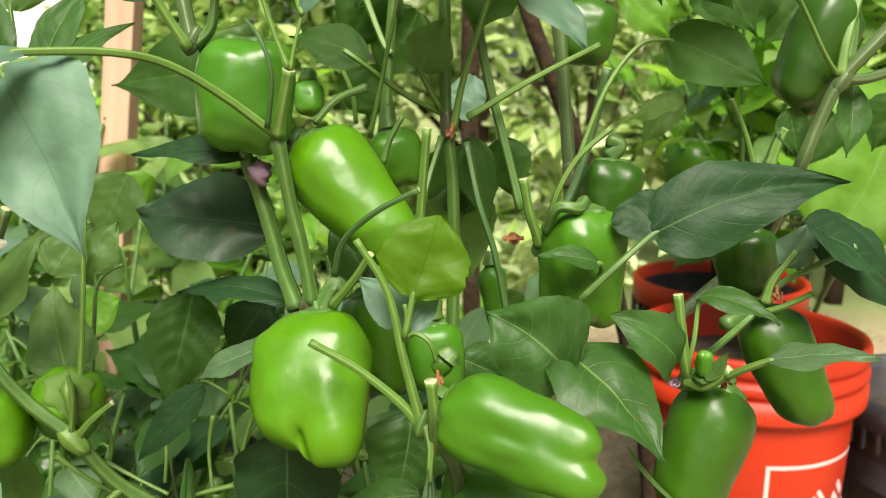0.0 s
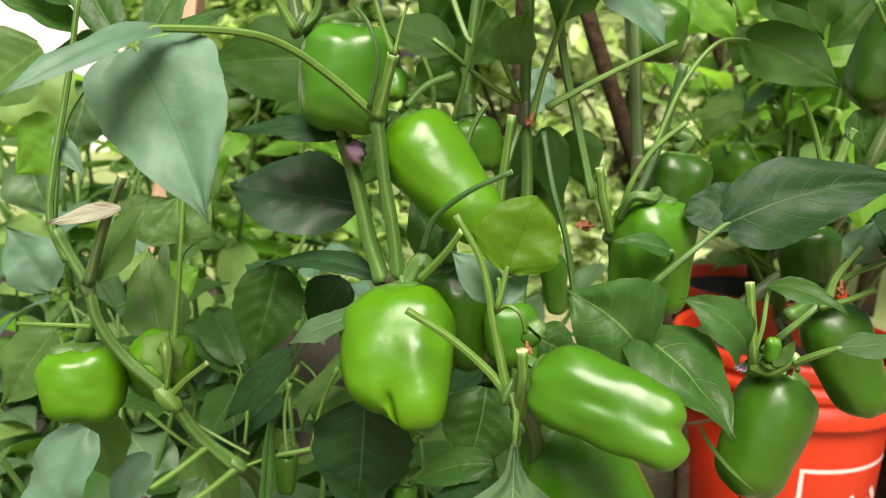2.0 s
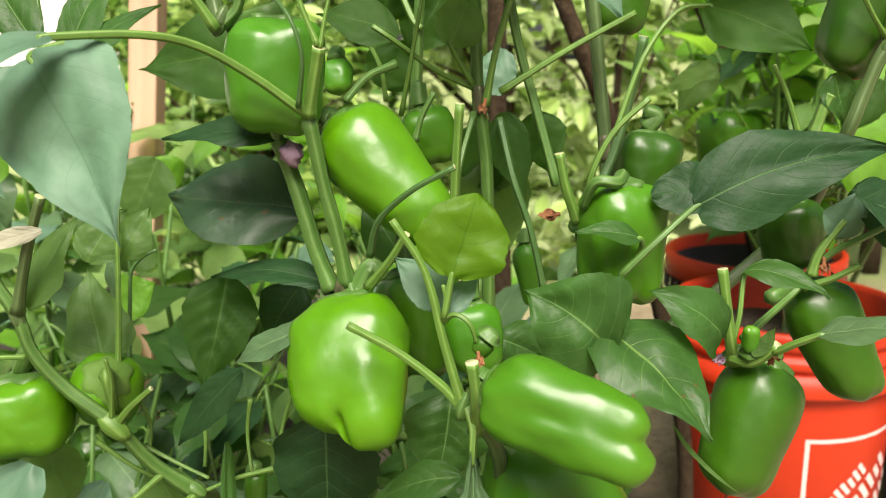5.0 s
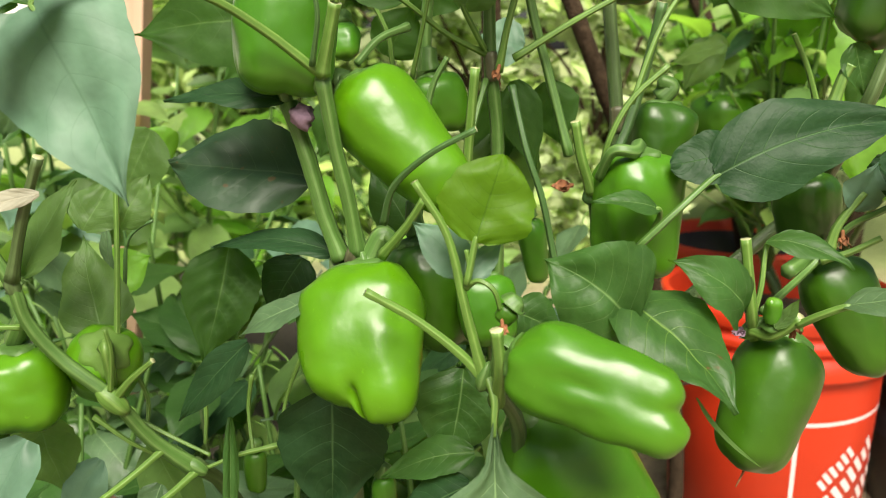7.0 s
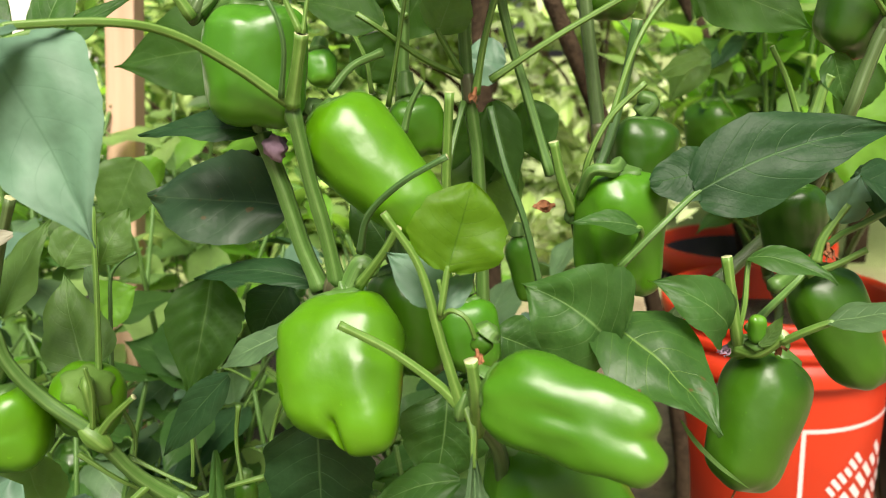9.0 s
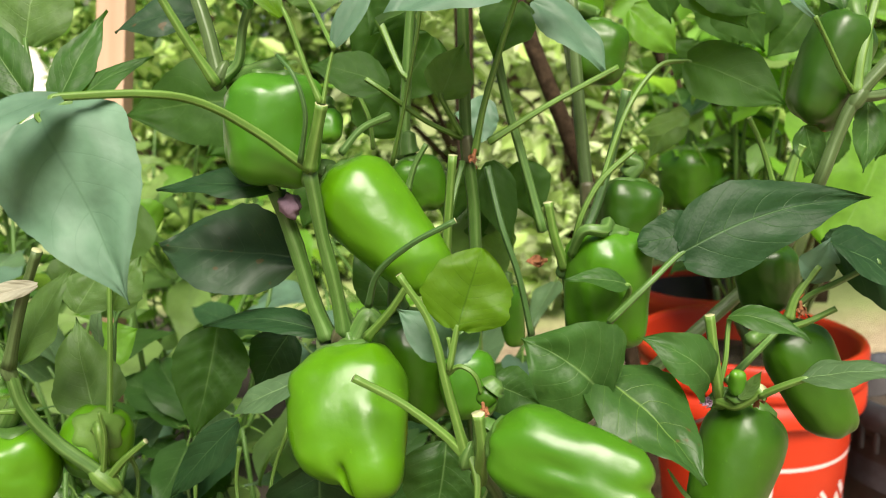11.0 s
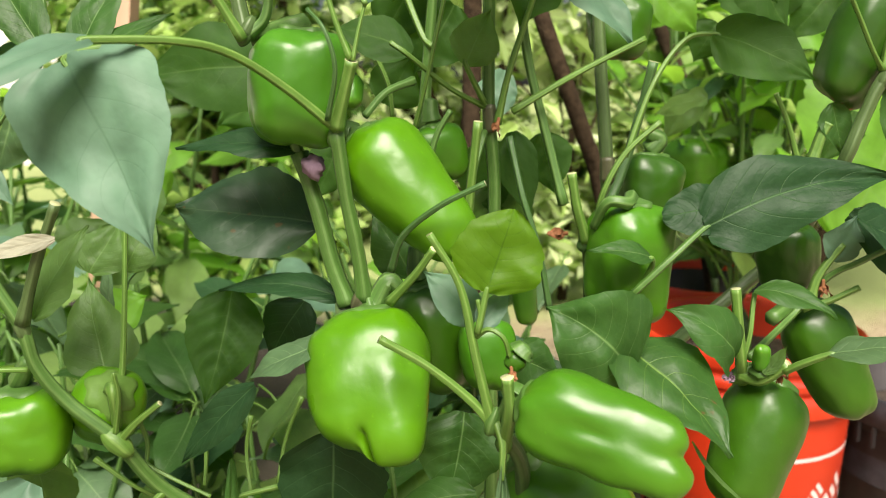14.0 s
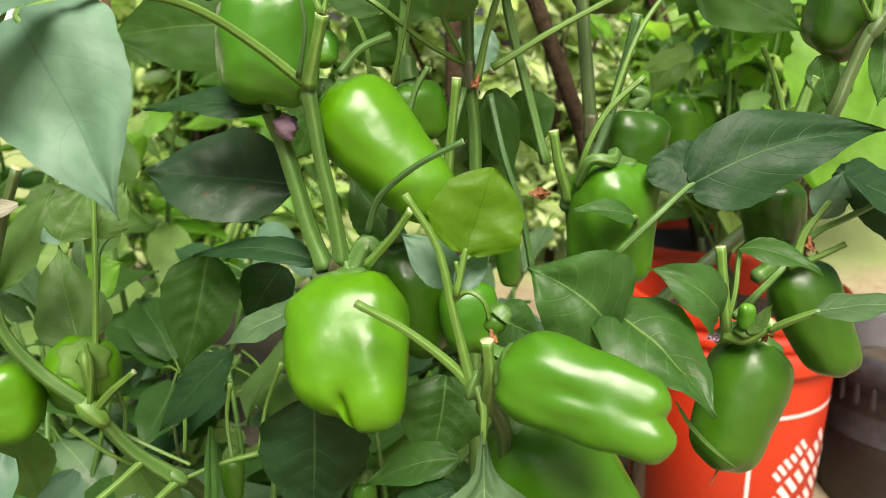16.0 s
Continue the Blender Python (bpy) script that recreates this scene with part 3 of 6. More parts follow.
def bucket(at, face):
    """A five-gallon bucket, 0.37 m high; face: the angle at which its print is centred."""
    b = thing("bucket", at, "bright orange-red plastic bucket with a white printed square, filled with soil", "bucket")
    wall = lambda z: 0.131 + (0.147 - 0.131) * z / 0.37
    bm = bmesh.new()
    prof = [(0.0, 0.0), (0.122, 0.0), (0.131, 0.006), (wall(0.28), 0.28), (wall(0.28), 0.285), (0.157, 0.287), (0.158, 0.290), (0.158, 0.312), (0.152, 0.315), (0.152, 0.322),
            (0.157, 0.324), (0.158, 0.327), (0.158, 0.333), (0.157, 0.336), (0.152, 0.338), (0.152, 0.346), (0.157, 0.349), (0.158, 0.352), (0.158, 0.364), (0.156, 0.369), (0.152, 0.371),
            (0.147, 0.369), (0.1445, 0.362), (0.129, 0.012), (0.0, 0.010)]
    turned(bm, prof, 72)
    bmesh.ops.remove_doubles(bm, verts=bm.verts, dist=1e-6)
    body = part("body", bm, ORANGE, b)
    bm = bmesh.new()
    h = 0.70
    a0, a1 = face - h, face + h
    z0, z1 = 0.028, 0.228
    w = 0.0055
    patch(bm, a0, a1, z1 - w, z1, wall, n=24)
    patch(bm, a0, a1, z0, z0 + w, wall, n=24)
    patch(bm, a0, a0 + w / 0.14, z0 + w, z1 - w, wall, n=1)
    patch(bm, a1 - w / 0.14, a1, z0 + w, z1 - w, wall, n=1)
    part("printed_frame", bm, WHITE, body, "thin white printed square")
    # slanting rows of plain bars in place of the mark
    for size, count, u0, v0 in ((0.023, 3, -0.052, 0.128), (0.033, 4, -0.046, 0.082), (0.034, 4, -0.020, 0.045)):
        for k in range(2 * count):
            s, h = size * 0.51 * k, size * (0.92 if k % 3 else 0.78)
            bm = bmesh.new()
            rows = []
            for i in range(4):
                along = s + size * 0.30 * i / 3
                row = []
                for q in (0.0, 0.5, 1.0):
                    u, z = u0 + 0.72 * along - 0.62 * h * q, v0 + 0.69 * along + 0.72 * h * q
                    an = face + u / 0.142
                    row.append(bm.verts.new(((wall(z) + 0.0007) * math.cos(an), (wall(z) + 0.0007) * math.sin(an), z)))
                rows.append(row)
            for p, q in zip(rows, rows[1:]):
                for n in range(2):
                    bm.faces.new((p[n], q[n], q[n + 1], p[n + 1]))
            part("printed_bar", bm, WHITE, body)
    bm = bmesh.new()
    pts = [(0.160 * math.cos(a), 0.160 * math.sin(a), 0.30 - 0.10 * math.sin((a - face - 2.2) / 2.9 * math.pi) * 0.9) for a in [face + 2.2 + 2.9 * k / 8 for k in range(9)]]
    tube(bm, pts, 0.002, 0.002, sides=8, steps=4, ridge=0)
    part("handle", bm, WIRE, b, "bent wire handle")
    return b


BK = (0.4375, 1.102, 0.0)
bucket(BK, radians(-58))
soil_in(0.140, 0.315, BK, "dark crumbly potting soil inside the orange bucket")


def pot(at, r, h, label, band=None, mat=None, rim="orange-red rim"):
    p = thing("plant_pot", at, label, "plant pot")
    bm = bmesh.new()
    turned(bm, [(0.0, 0.0), (r * 0.76, 0.0), (r * 0.78, 0.004), (r * 0.95, h - 0.05), (r * 0.955, h - 0.045), (r * 0.99, h - 0.043), (r, h - 0.004), (r * 0.985, h), (r * 0.955, h - 0.003), (r * 0.75, 0.012), (0.0, 0.01)], 56)
    bmesh.ops.remove_doubles(bm, verts=bm.verts, dist=1e-6)
    part("body", bm, mat or BLACK, p)
    if band:
        bm = bmesh.new()
        turned(bm, [(r * 0.995, h - 0.035), (r * 1.02, h - 0.034), (r * 1.025, h + 0.004), (r * 1.0, h + 0.008), (r * 0.95, h + 0.006), (r * 0.945, h - 0.035), (r * 0.90, h - 0.13)], 56)
        part("rim", bm, band, p, rim)
        for k in range(40):
            a = 2 * math.pi * k / 40
            bm = bmesh.new()
            bmesh.ops.create_cube(bm, size=1.0, matrix=Matrix.Translation((math.cos(a) * r * 1.012, math.sin(a) * r * 1.012, h - 0.05)) @ Matrix.Rotation(a, 4, "Z") @ Matrix.Diagonal((0.006, 0.004, 0.03, 1)))
            part("rib", bm, mat or BLACK, p, "", None, False)
    return p


POT2 = (0.505, 1.43, 0.0)
pot(POT2, 0.150, 0.36, "black plastic pot with an orange-red rim, on the ground", ORANGE)
soil_in(0.128, 0.25, POT2, "dark soil in the red-rimmed black pot")
RIM_GREY = plain("dusty_grey_plastic", (0.045, 0.05, 0.06), 0.5, 60, 0.5, 0.3)
POT3 = (0.755, 1.13, 0.0)
pot(POT3, 0.155, 0.262, "dusty black plastic nursery pot", RIM_GREY, DUSTY, "dusty blue-grey rim")
soil_in(0.136, 0.20, POT3, "dry brown soil in the black nursery pot")

# ---- stones ----
STONE = plain("pale_stone", (0.42, 0.40, 0.38), 0.85, 30, 0.3, 0.5, dist=0.004)
for k, (x, y, r) in enumerate(((0.86, 1.52, 0.05), (0.96, 1.60, 0.06), (0.80, 1.68, 0.045), (1.05, 1.48, 0.05))):
    bm = bmesh.new()
    bmesh.ops.create_icosphere(bm, subdivisions=3, radius=r)
    for w in bm.verts:
        w.co *= 1 + 0.22 * noise.noise(w.co * 22 + Vector((k, 0, 0)))
        w.co.z *= 0.62
    ob = new("stone", mesh_of("stone", bm, STONE))
    ob.location = (x, y, r * 0.45)
    tagged(ob, "pale rounded garden stone on bare earth", "stone", "stones by the pots")

# ---- wooden post ----
WOOD = Mat("raw_pine")
grain = WOOD.node("ShaderNodeMapping")
WOOD.link(WOOD.coords(), grain.inputs[0])
grain.inputs["Scale"].default_value = (60, 60, 3)
gn = WOOD.noise(1.0, 5, 0.6, grain.outputs[0])
wc = WOOD.mix(WOOD.ramp(gn, [(0.3, 0.0), (0.7, 1.0)]), (0.50, 0.31, 0.20), (0.65, 0.44, 0.30))
wc = WOOD.mix(WOOD.ramp(WOOD.noise(9, 2), [(0.68, 0.0), (0.74, 0.8)]), wc, (0.22, 0.10, 0.05))
WOOD.bump(gn, 0.3, 0.002)
WOOD.set(wc, 0.75)


def box(bm, x0, x1, y0, y1, z0, z1, bevel=0.003):
    r = bmesh.ops.create_cube(bm, size=1.0, matrix=Matrix.LocRotScale(((x0 + x1) / 2, (y0 + y1) / 2, (z0 + z1) / 2), None, (x1 - x0, y1 - y0, z1 - z0)))
    if bevel:
        es = {e for w in r["verts"] for e in w.link_edges}
        bmesh.ops.bevel(bm, geom=list(es), offset=bevel, segments=2, affect="EDGES", profile=0.6)


bm = bmesh.new()
box(bm, -0.019, 0.019, -0.019, 0.019, -0.05, 1.75)
post = new("wooden_stake", mesh_of("wooden_stake", bm, WOOD.m, False))
post.matrix_world = pose(-0.521, 1.10, 0.0, 0, 7.2, 0)
tagged(post, "raw pine garden stake leaning behind the pepper plants", "stake")


# ---- background plants ----
SHAPES = {}


def shared_leaf(kind, i, scale):
    key = (kind, i, scale)
    if key not in SHAPES:
        rnd = random.Random(i)
        bm = blade(0.10 * scale, 0.056 * scale, rnd.uniform(0.2, 1.1), rnd.uniform(0.1, 0.4), 0.05, i, rnd.uniform(-0.3, 0.3), 9, 6)
        SHAPES[key] = mesh_of("leaf", bm, LEAF[kind])
    return SHAPES[key]


def bush(at, height, spread, stems, leaves, seed, kinds, label, scale=1.0, name="pepper_plant", fruits=0, bare=0.2, lean=(0, 0), twigs=10):
    """A leafy pepper plant: a short main stem that forks, thin branches, leaves in all directions, a few fruits."""
    rnd = random.Random(seed)
    p = thing(name, at, label, "pepper plant", "pepper plants behind")
    ends = []
    root = Vector((0, 0, 0))
    fork = Vector((rnd.uniform(-0.02, 0.02) + lean[0] * 0.3, rnd.uniform(-0.02, 0.02), height * rnd.uniform(0.12, 0.2)))
    bm = bmesh.new()
    tube(bm, [root, fork * 0.5 + Vector((0.01, 0, 0)), fork], 0.009 * scale, 0.007 * scale, sides=8, steps=4)
    part("main_stem", bm, STEM["woody"], p)
    for k in range(stems):
        a = 2 * math.pi * (k + rnd.random() * 0.6) / stems
        e = Vector((math.cos(a) * spread * rnd.uniform(0.4, 1) + lean[0], math.sin(a) * spread * rnd.uniform(0.4, 1) + lean[1], height * rnd.uniform(0.75, 1.05)))
        mid = fork.lerp(e, 0.5) + Vector((rnd.uniform(-1, 1), rnd.uniform(-1, 1), 0.6)) * spread * 0.16
        bm = bmesh.new()
        tube(bm, [fork, mid, e], 0.006 * scale, 0.0025 * scale, sides=8, steps=5)
        part("branch", bm, STEM["green"], p)
        ends.append((fork, mid, e))
    for k in range(twigs):
        f, mid, e = ends[rnd.randrange(stems)]
        c = f.lerp(mid, rnd.random())
        g = c + Vector((rnd.uniform(-1, 1) * spread, rnd.uniform(-1, 1) * spread * 0.6, rnd.uniform(0.1, 0.5) * height))
        bm = bmesh.new()
        tube(bm, [c, c.lerp(g, 0.5) + Vector((rnd.uniform(-1, 1), rnd.uniform(-1, 1), 0)) * 0.03, g], 0.003 * scale, 0.0016 * scale, sides=7, steps=4)
        part("twig", bm, STEM[rnd.choice(("pale", "pale", "green", "woody"))], p)
    for k in range(leaves):
        f, mid, e = ends[k % stems]
        t = bare + (1.05 - bare) * rnd.random()
        c = f * (1 - t) ** 2 + mid * 2 * t * (1 - t) + e * t * t
        a = rnd.uniform(0, 6.283)
        d = Vector((math.cos(a), math.sin(a), rnd.uniform(-0.9, 0.5))).normalized()
        reach = rnd.uniform(0.015, 0.05) * scale
        up = Vector((rnd.uniform(-0.5, 0.5), rnd.uniform(-0.6, 0.2), 1.0))
        ob = new("leaf", shared_leaf(rnd.choice(kinds), rnd.randrange(5), scale * rnd.choice((0.8, 1.0, 1.25))))
        ob.parent = p
        b = c + d * reach
        ob.matrix_basis = Matrix.Translation(b) @ leaf_frame(b, b + d, up)
        bm = bmesh.new()
        tube(bm, [c, c.lerp(b, 0.6) + Vector((0, 0, 0.006 * scale)), b + d * 0.004], 0.0016 * scale, 0.0011 * scale, sides=5, steps=2, ridge=0, knots=0)
        part("leaf_stalk", bm, STEM["pale"], p)
    for k in range(fruits):
        f, mid, e = ends[rnd.randrange(stems)]
        t = rnd.uniform(0.35, 0.8)
        c = Vector(at) + f * (1 - t) ** 2 + mid * 2 * t * (1 - t) + e * t * t + Vector((rnd.uniform(-1, 1), rnd.uniform(-1, 0), 0)) * 0.02
        w = rnd.uniform(0.035, 0.055)
        pepper(p, c, c - Vector((rnd.uniform(-0.02, 0.02), rnd.uniform(-0.02, 0.02), w * rnd.uniform(1.1, 1.5))), w, rnd.choice(("dark", "deep", "mid")), turn=rnd.uniform(0, 90))
    return p


PEPPERY = "leafy green pepper plant with thin branches, standing behind"
bush((-0.30, 0.80, 0), 0.56, 0.17, 7, 55, 1, ("grey", "pale", "sage", "back", "dark"), PEPPERY, 0.8, fruits=2, bare=0.0)
bush((-0.06, 0.85, 0), 0.54, 0.20, 8, 85, 2, ("dark", "pale", "sage", "mid", "grey"), PEPPERY, 0.8, fruits=2, bare=0.0)
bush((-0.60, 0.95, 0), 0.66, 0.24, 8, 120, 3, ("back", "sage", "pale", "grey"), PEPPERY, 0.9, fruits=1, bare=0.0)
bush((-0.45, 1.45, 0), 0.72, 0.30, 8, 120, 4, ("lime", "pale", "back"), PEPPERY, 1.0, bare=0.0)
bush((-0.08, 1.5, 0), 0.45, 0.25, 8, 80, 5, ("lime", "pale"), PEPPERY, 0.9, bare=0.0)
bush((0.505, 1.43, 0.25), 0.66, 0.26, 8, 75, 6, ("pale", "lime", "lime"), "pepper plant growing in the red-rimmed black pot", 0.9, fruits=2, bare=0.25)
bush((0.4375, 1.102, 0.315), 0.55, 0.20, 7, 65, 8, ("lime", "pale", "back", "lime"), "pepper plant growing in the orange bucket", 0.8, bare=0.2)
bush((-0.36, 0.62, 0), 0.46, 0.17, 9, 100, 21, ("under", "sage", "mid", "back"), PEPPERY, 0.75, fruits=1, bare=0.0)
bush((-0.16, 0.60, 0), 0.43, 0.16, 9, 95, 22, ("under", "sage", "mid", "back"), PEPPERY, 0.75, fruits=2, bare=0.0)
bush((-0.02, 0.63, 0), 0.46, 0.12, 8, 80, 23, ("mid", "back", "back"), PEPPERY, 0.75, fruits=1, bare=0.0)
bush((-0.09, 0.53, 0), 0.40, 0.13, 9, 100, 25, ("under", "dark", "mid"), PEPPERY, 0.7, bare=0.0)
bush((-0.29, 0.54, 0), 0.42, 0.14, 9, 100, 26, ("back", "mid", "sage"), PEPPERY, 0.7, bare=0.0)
bush((-0.85, 1.5, 0), 0.68, 0.3, 8, 110, 24, ("mid", "back", "lime"), PEPPERY, 1.1, bare=0.0)


# ---- far growth ----
def leaf_cloud(name, at, size, n, leaf, kinds, seed, label, category="shrub", trunk=True, low=0.08):
    """A shrub or tree: trunk and limbs, and a crown of many small separate leaves with an uneven outline."""
    rnd = random.Random(seed)
    s = thing(name, at, label, category, "growth in the distance")
    sx, sy, sz = size
    if trunk:
        bm = bmesh.new()
        tube(bm, [(0, 0, -0.02), (0.03 * sx, 0, sz * 0.3), (0.06 * sx, 0, sz * 0.75)], 0.05 * sx, 0.02 * sx, sides=10, steps=4)
        for k in range(5):
            a = rnd.uniform(0, 6.28)
            tube(bm, [(0.03 * sx, 0, sz * 0.3), (math.cos(a) * sx * 0.3, math.sin(a) * sy * 0.3, sz * 0.55), (math.cos(a) * sx * 0.7, math.sin(a) * sy * 0.7, sz * rnd.uniform(0.6, 0.9))], 0.022 * sx, 0.006 * sx, sides=7, steps=3)
        part("trunk", bm, BARK, s)
    clumps = [(Vector((rnd.gauss(0, 0.45) * sx, rnd.gauss(0, 0.45) * sy, sz * rnd.uniform(low, 1.0))), rnd.uniform(0.1, 0.32) * min(sx, sz)) for _ in range(26)]
    verts, faces, mi = [], [], []
    for i in range(n):
        c, r = clumps[i % len(clumps)]
        d = Vector((rnd.gauss(0, 1), rnd.gauss(0, 1), rnd.gauss(0, 0.8)))
        b = c + d * r * 0.55
        b.z = max(b.z, 0.02)
        y = Vector((rnd.gauss(0, 1), rnd.gauss(0, 1), rnd.gauss(-0.3, 0.6))).normalized()
        z = Vector((rnd.gauss(0, 0.6), rnd.gauss(0, 0.6), 1))
        x = y.cross(z).normalized()
        z = x.cross(y)
        L = leaf * rnd.uniform(0.6, 1.3)
        k = len(verts)
        for u, v, h in ((0, 0, 0), (0.22, 0.3, 0.05), (0.2, 0.65, 0.03), (0, 1, -0.1), (-0.2, 0.65, 0.03), (-0.22, 0.3, 0.05)):
            verts.append(b + x * u * L + y * v * L + z * h * L)
        faces += [(k, k + 1, k + 2, k + 3), (k, k + 3, k + 4, k + 5)]
        q = rnd.randrange(len(kinds))
        mi += [q, q]
    me = bpy.data.meshes.new("crown")
    me.from_pydata(verts, [], faces)
    for q in kinds:
        me.materials.append(FOLIAGE[q])
    me.polygons.foreach_set("material_index", mi)
    ob = new("crown", me)
    ob.parent = s
    ob["kind"] = "stuff"
    return s


def foliage(name, base, glow, thin):
    m = Mat(name)
    r = m.node("ShaderNodeNewGeometry").outputs["Random Per Island"]
    col = m.mix(r, tuple(c * 0.55 for c in base), tuple(min(1, c * 1.35) for c in base))
    m.set(col, 0.5)
    tr = m.node("ShaderNodeBsdfTranslucent")
    m.link(m.mix(r, tuple(c * 0.7 for c in glow), glow), tr.inputs[0])
    mx = m.node("ShaderNodeMixShader")
    mx.inputs[0].default_value = thin
    m.link(m.bsdf.outputs[0], mx.inputs[1])
    m.link(tr.outputs[0], mx.inputs[2])
    m.link(mx.outputs[0], m.out.inputs[0])
    return m.m


FOLIAGE = {
    # lime and pale have the brightness of sunlit growth in their base colours
    "lime": foliage("foliage_sunlit_lime", (0.34, 0.49, 0.13), (0.56, 0.82, 0.20), 0.3),
    "green": foliage("foliage_green", (0.09, 0.20, 0.04), (0.20, 0.42, 0.05), 0.4),
    "pale": foliage("foliage_sunlit_pale", (0.50, 0.60, 0.30), (0.66, 0.85, 0.36), 0.3),
    "leafy": foliage("foliage_leafy", (0.17, 0.36, 0.06), (0.34, 0.66, 0.08), 0.4),
}
BARK = plain("brown_bark", (0.062, 0.043, 0.026), 0.95, 110, 0.65, 0.9, dist=0.006)
BARK.node_tree.nodes["Principled BSDF"].inputs["Specular IOR Level"].default_value = 0.1

GREEN = "dense bright green shrub behind the vegetable bed"
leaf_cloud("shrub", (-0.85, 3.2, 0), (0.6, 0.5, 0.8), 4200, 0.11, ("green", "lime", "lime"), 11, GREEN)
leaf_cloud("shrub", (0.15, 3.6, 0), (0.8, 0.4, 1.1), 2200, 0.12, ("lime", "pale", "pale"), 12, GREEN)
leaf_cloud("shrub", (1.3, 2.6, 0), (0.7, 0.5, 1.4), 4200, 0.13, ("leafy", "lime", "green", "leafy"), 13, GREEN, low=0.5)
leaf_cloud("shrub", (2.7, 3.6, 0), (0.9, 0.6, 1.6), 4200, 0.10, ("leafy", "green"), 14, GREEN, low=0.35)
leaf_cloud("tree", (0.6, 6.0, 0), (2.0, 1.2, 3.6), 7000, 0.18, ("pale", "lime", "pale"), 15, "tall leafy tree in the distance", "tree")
leaf_cloud("tree", (4.5, 7.5, 0), (2.2, 1.2, 4.2), 7000, 0.18, ("green", "lime"), 16, "tall leafy tree in the distance", "tree")

leaf_cloud("tree", (-1.9, 6.2, 0), (1.0, 0.8, 2.2), 5000, 0.15, ("green", "lime", "lime"), 18, "leafy young tree in the distance", "tree")

leaf_cloud("shrub", (-0.9, 5.2, 0), (1.0, 0.8, 2.0), 4000, 0.13, ("lime", "pale", "green"), 19, "tall bush in the distance, coloured a sunlit pale green")
leaf_cloud("shrub", (0.45, 2.6, 0), (0.35, 0.3, 1.15), 1500, 0.09, ("pale", "pale", "lime"), 20, "airy bush behind the pots, coloured a sunlit pale green")

# a pale shed beyond the garden
PALE = plain("pale_painted_wall", (0.74, 0.70, 0.69), 0.8, 3, 0.08, 0.1)
ROOF = plain("grey_roofing", (0.30, 0.29, 0.30), 0.8, 6, 0.2, 0.3)
shed = thing("shed", (-4.65, 7.2, 0.0), "pale painted shed in the distance", "shed")
bm = bmesh.new()
box(bm, -1.6, 1.6, 0, 2.4, 0, 2.5, 0)
part("wall", bm, PALE, shed, "", None, False)
bm = bmesh.new()
for x0, x1, z0, z1 in ((-1.8, 0.0, 2.43, 3.2), (0.0, 1.8, 3.2, 2.43)):
    lo = [bm.verts.new(v) for v in ((x0, -0.15, z0), (x1, -0.15, z1), (x1, 2.55, z1), (x0, 2.55, z0))]
    up = [bm.verts.new(w.co + Vector((0, 0, 0.08))) for w in lo]
    for q in ((lo[3], lo[2], lo[1], lo[0]), up, *((lo[k], lo[(k + 1) % 4], up[(k + 1) % 4], up[k]) for k in range(4))):
        bm.faces.new(q)
part("roof", bm, ROOF, shed, "", None, False)
bm = bmesh.new()
box(bm, -1.2, -0.4, -0.03, -0.002, 0.05, 2.05, 0.01)
part("door", bm, plain("shed_door_paint", (0.42, 0.42, 0.44), 0.6, 8, 0.1), shed, "grey shed door", None, False)


# dark leaning stems of a shrub behind the peppers
def trunk(pts, r0, r1, label):
    s = thing("sapling", (pts[0][0], pts[0][1], 0.0), label, "sapling")
    bm = bmesh.new()
    tube(bm, [(0, 0, -0.02)] + [local(s, p) for p in pts], r0, r1, sides=12, steps=8, ridge=0.05)
    part("trunk", bm, BARK, s)
    return s


def squash(at, leaves, label):
    """A big-leaved squash: hollow stalks from one crown, broad rounded blades held up to the light. leaves: (base, tip, width)."""
    s = thing("squash_plant", at, label, "squash plant")
    for i, (b, t, w, face) in enumerate(leaves):
        b, t = Vector(b), Vector(t)
        bm = blade((t - b).length, w, 0.5, 0.12, 0.05, 50 + i, peak=0.6, blunt=0.9, jag=0.09, nu=20, nv=12)
        part("leaf", bm, LEAF["lime"], s, "", Matrix.Translation(local(s, b)) @ leaf_frame(b, t, face))
        bm = bmesh.new()
        e = local(s, b)
        tube(bm, [(0, 0, 0), (e.x * 0.4, e.y * 0.4, e.z * 0.6), e, e + (t - b) * 0.08], 0.006, 0.004, sides=8, steps=5)
        part("leaf_stalk", bm, STEM["pale"], s)
    return s


# ---- near plants ----
centre = thing("pepper_plant", (0.0, 0.40, 0.0), "large green bell pepper plant hung with glossy unripe fruits", "pepper plant", "pepper plants in front")
left = thing("pepper_plant", (-0.16, 0.42, 0.0), "bell pepper plant with small round green fruits and cut stems", "pepper plant", "pepper plants in front")
right = thing("pepper_plant", (0.26, 0.46, 0.0), "bell pepper plant with deep green hanging fruits and broad leaves", "pepper plant", "pepper plants in front")
# centre plant: stems
stem(centre, [(-0.0717, 0.4600, 0.1765), (-0.0812, 0.4600, 0.3992), (-0.0814, 0.4500, 0.5177), (-0.0750, 0.3900, 0.5993)], 0.0077, 0.0054, "woody", name='main_stem')
stem(centre, [(-0.0735, 0.3900, 0.6007), (-0.0809, 0.3920, 0.6212), (-0.0876, 0.3930, 0.6483), (-0.0956, 0.3950, 0.6744)], 0.0051, 0.0049)
stem(centre, [(-0.0649, 0.3850, 0.6047), (-0.0676, 0.3800, 0.6290), (-0.0719, 0.3750, 0.6558), (-0.0752, 0.3680, 0.6859)], 0.0045, 0.0038)
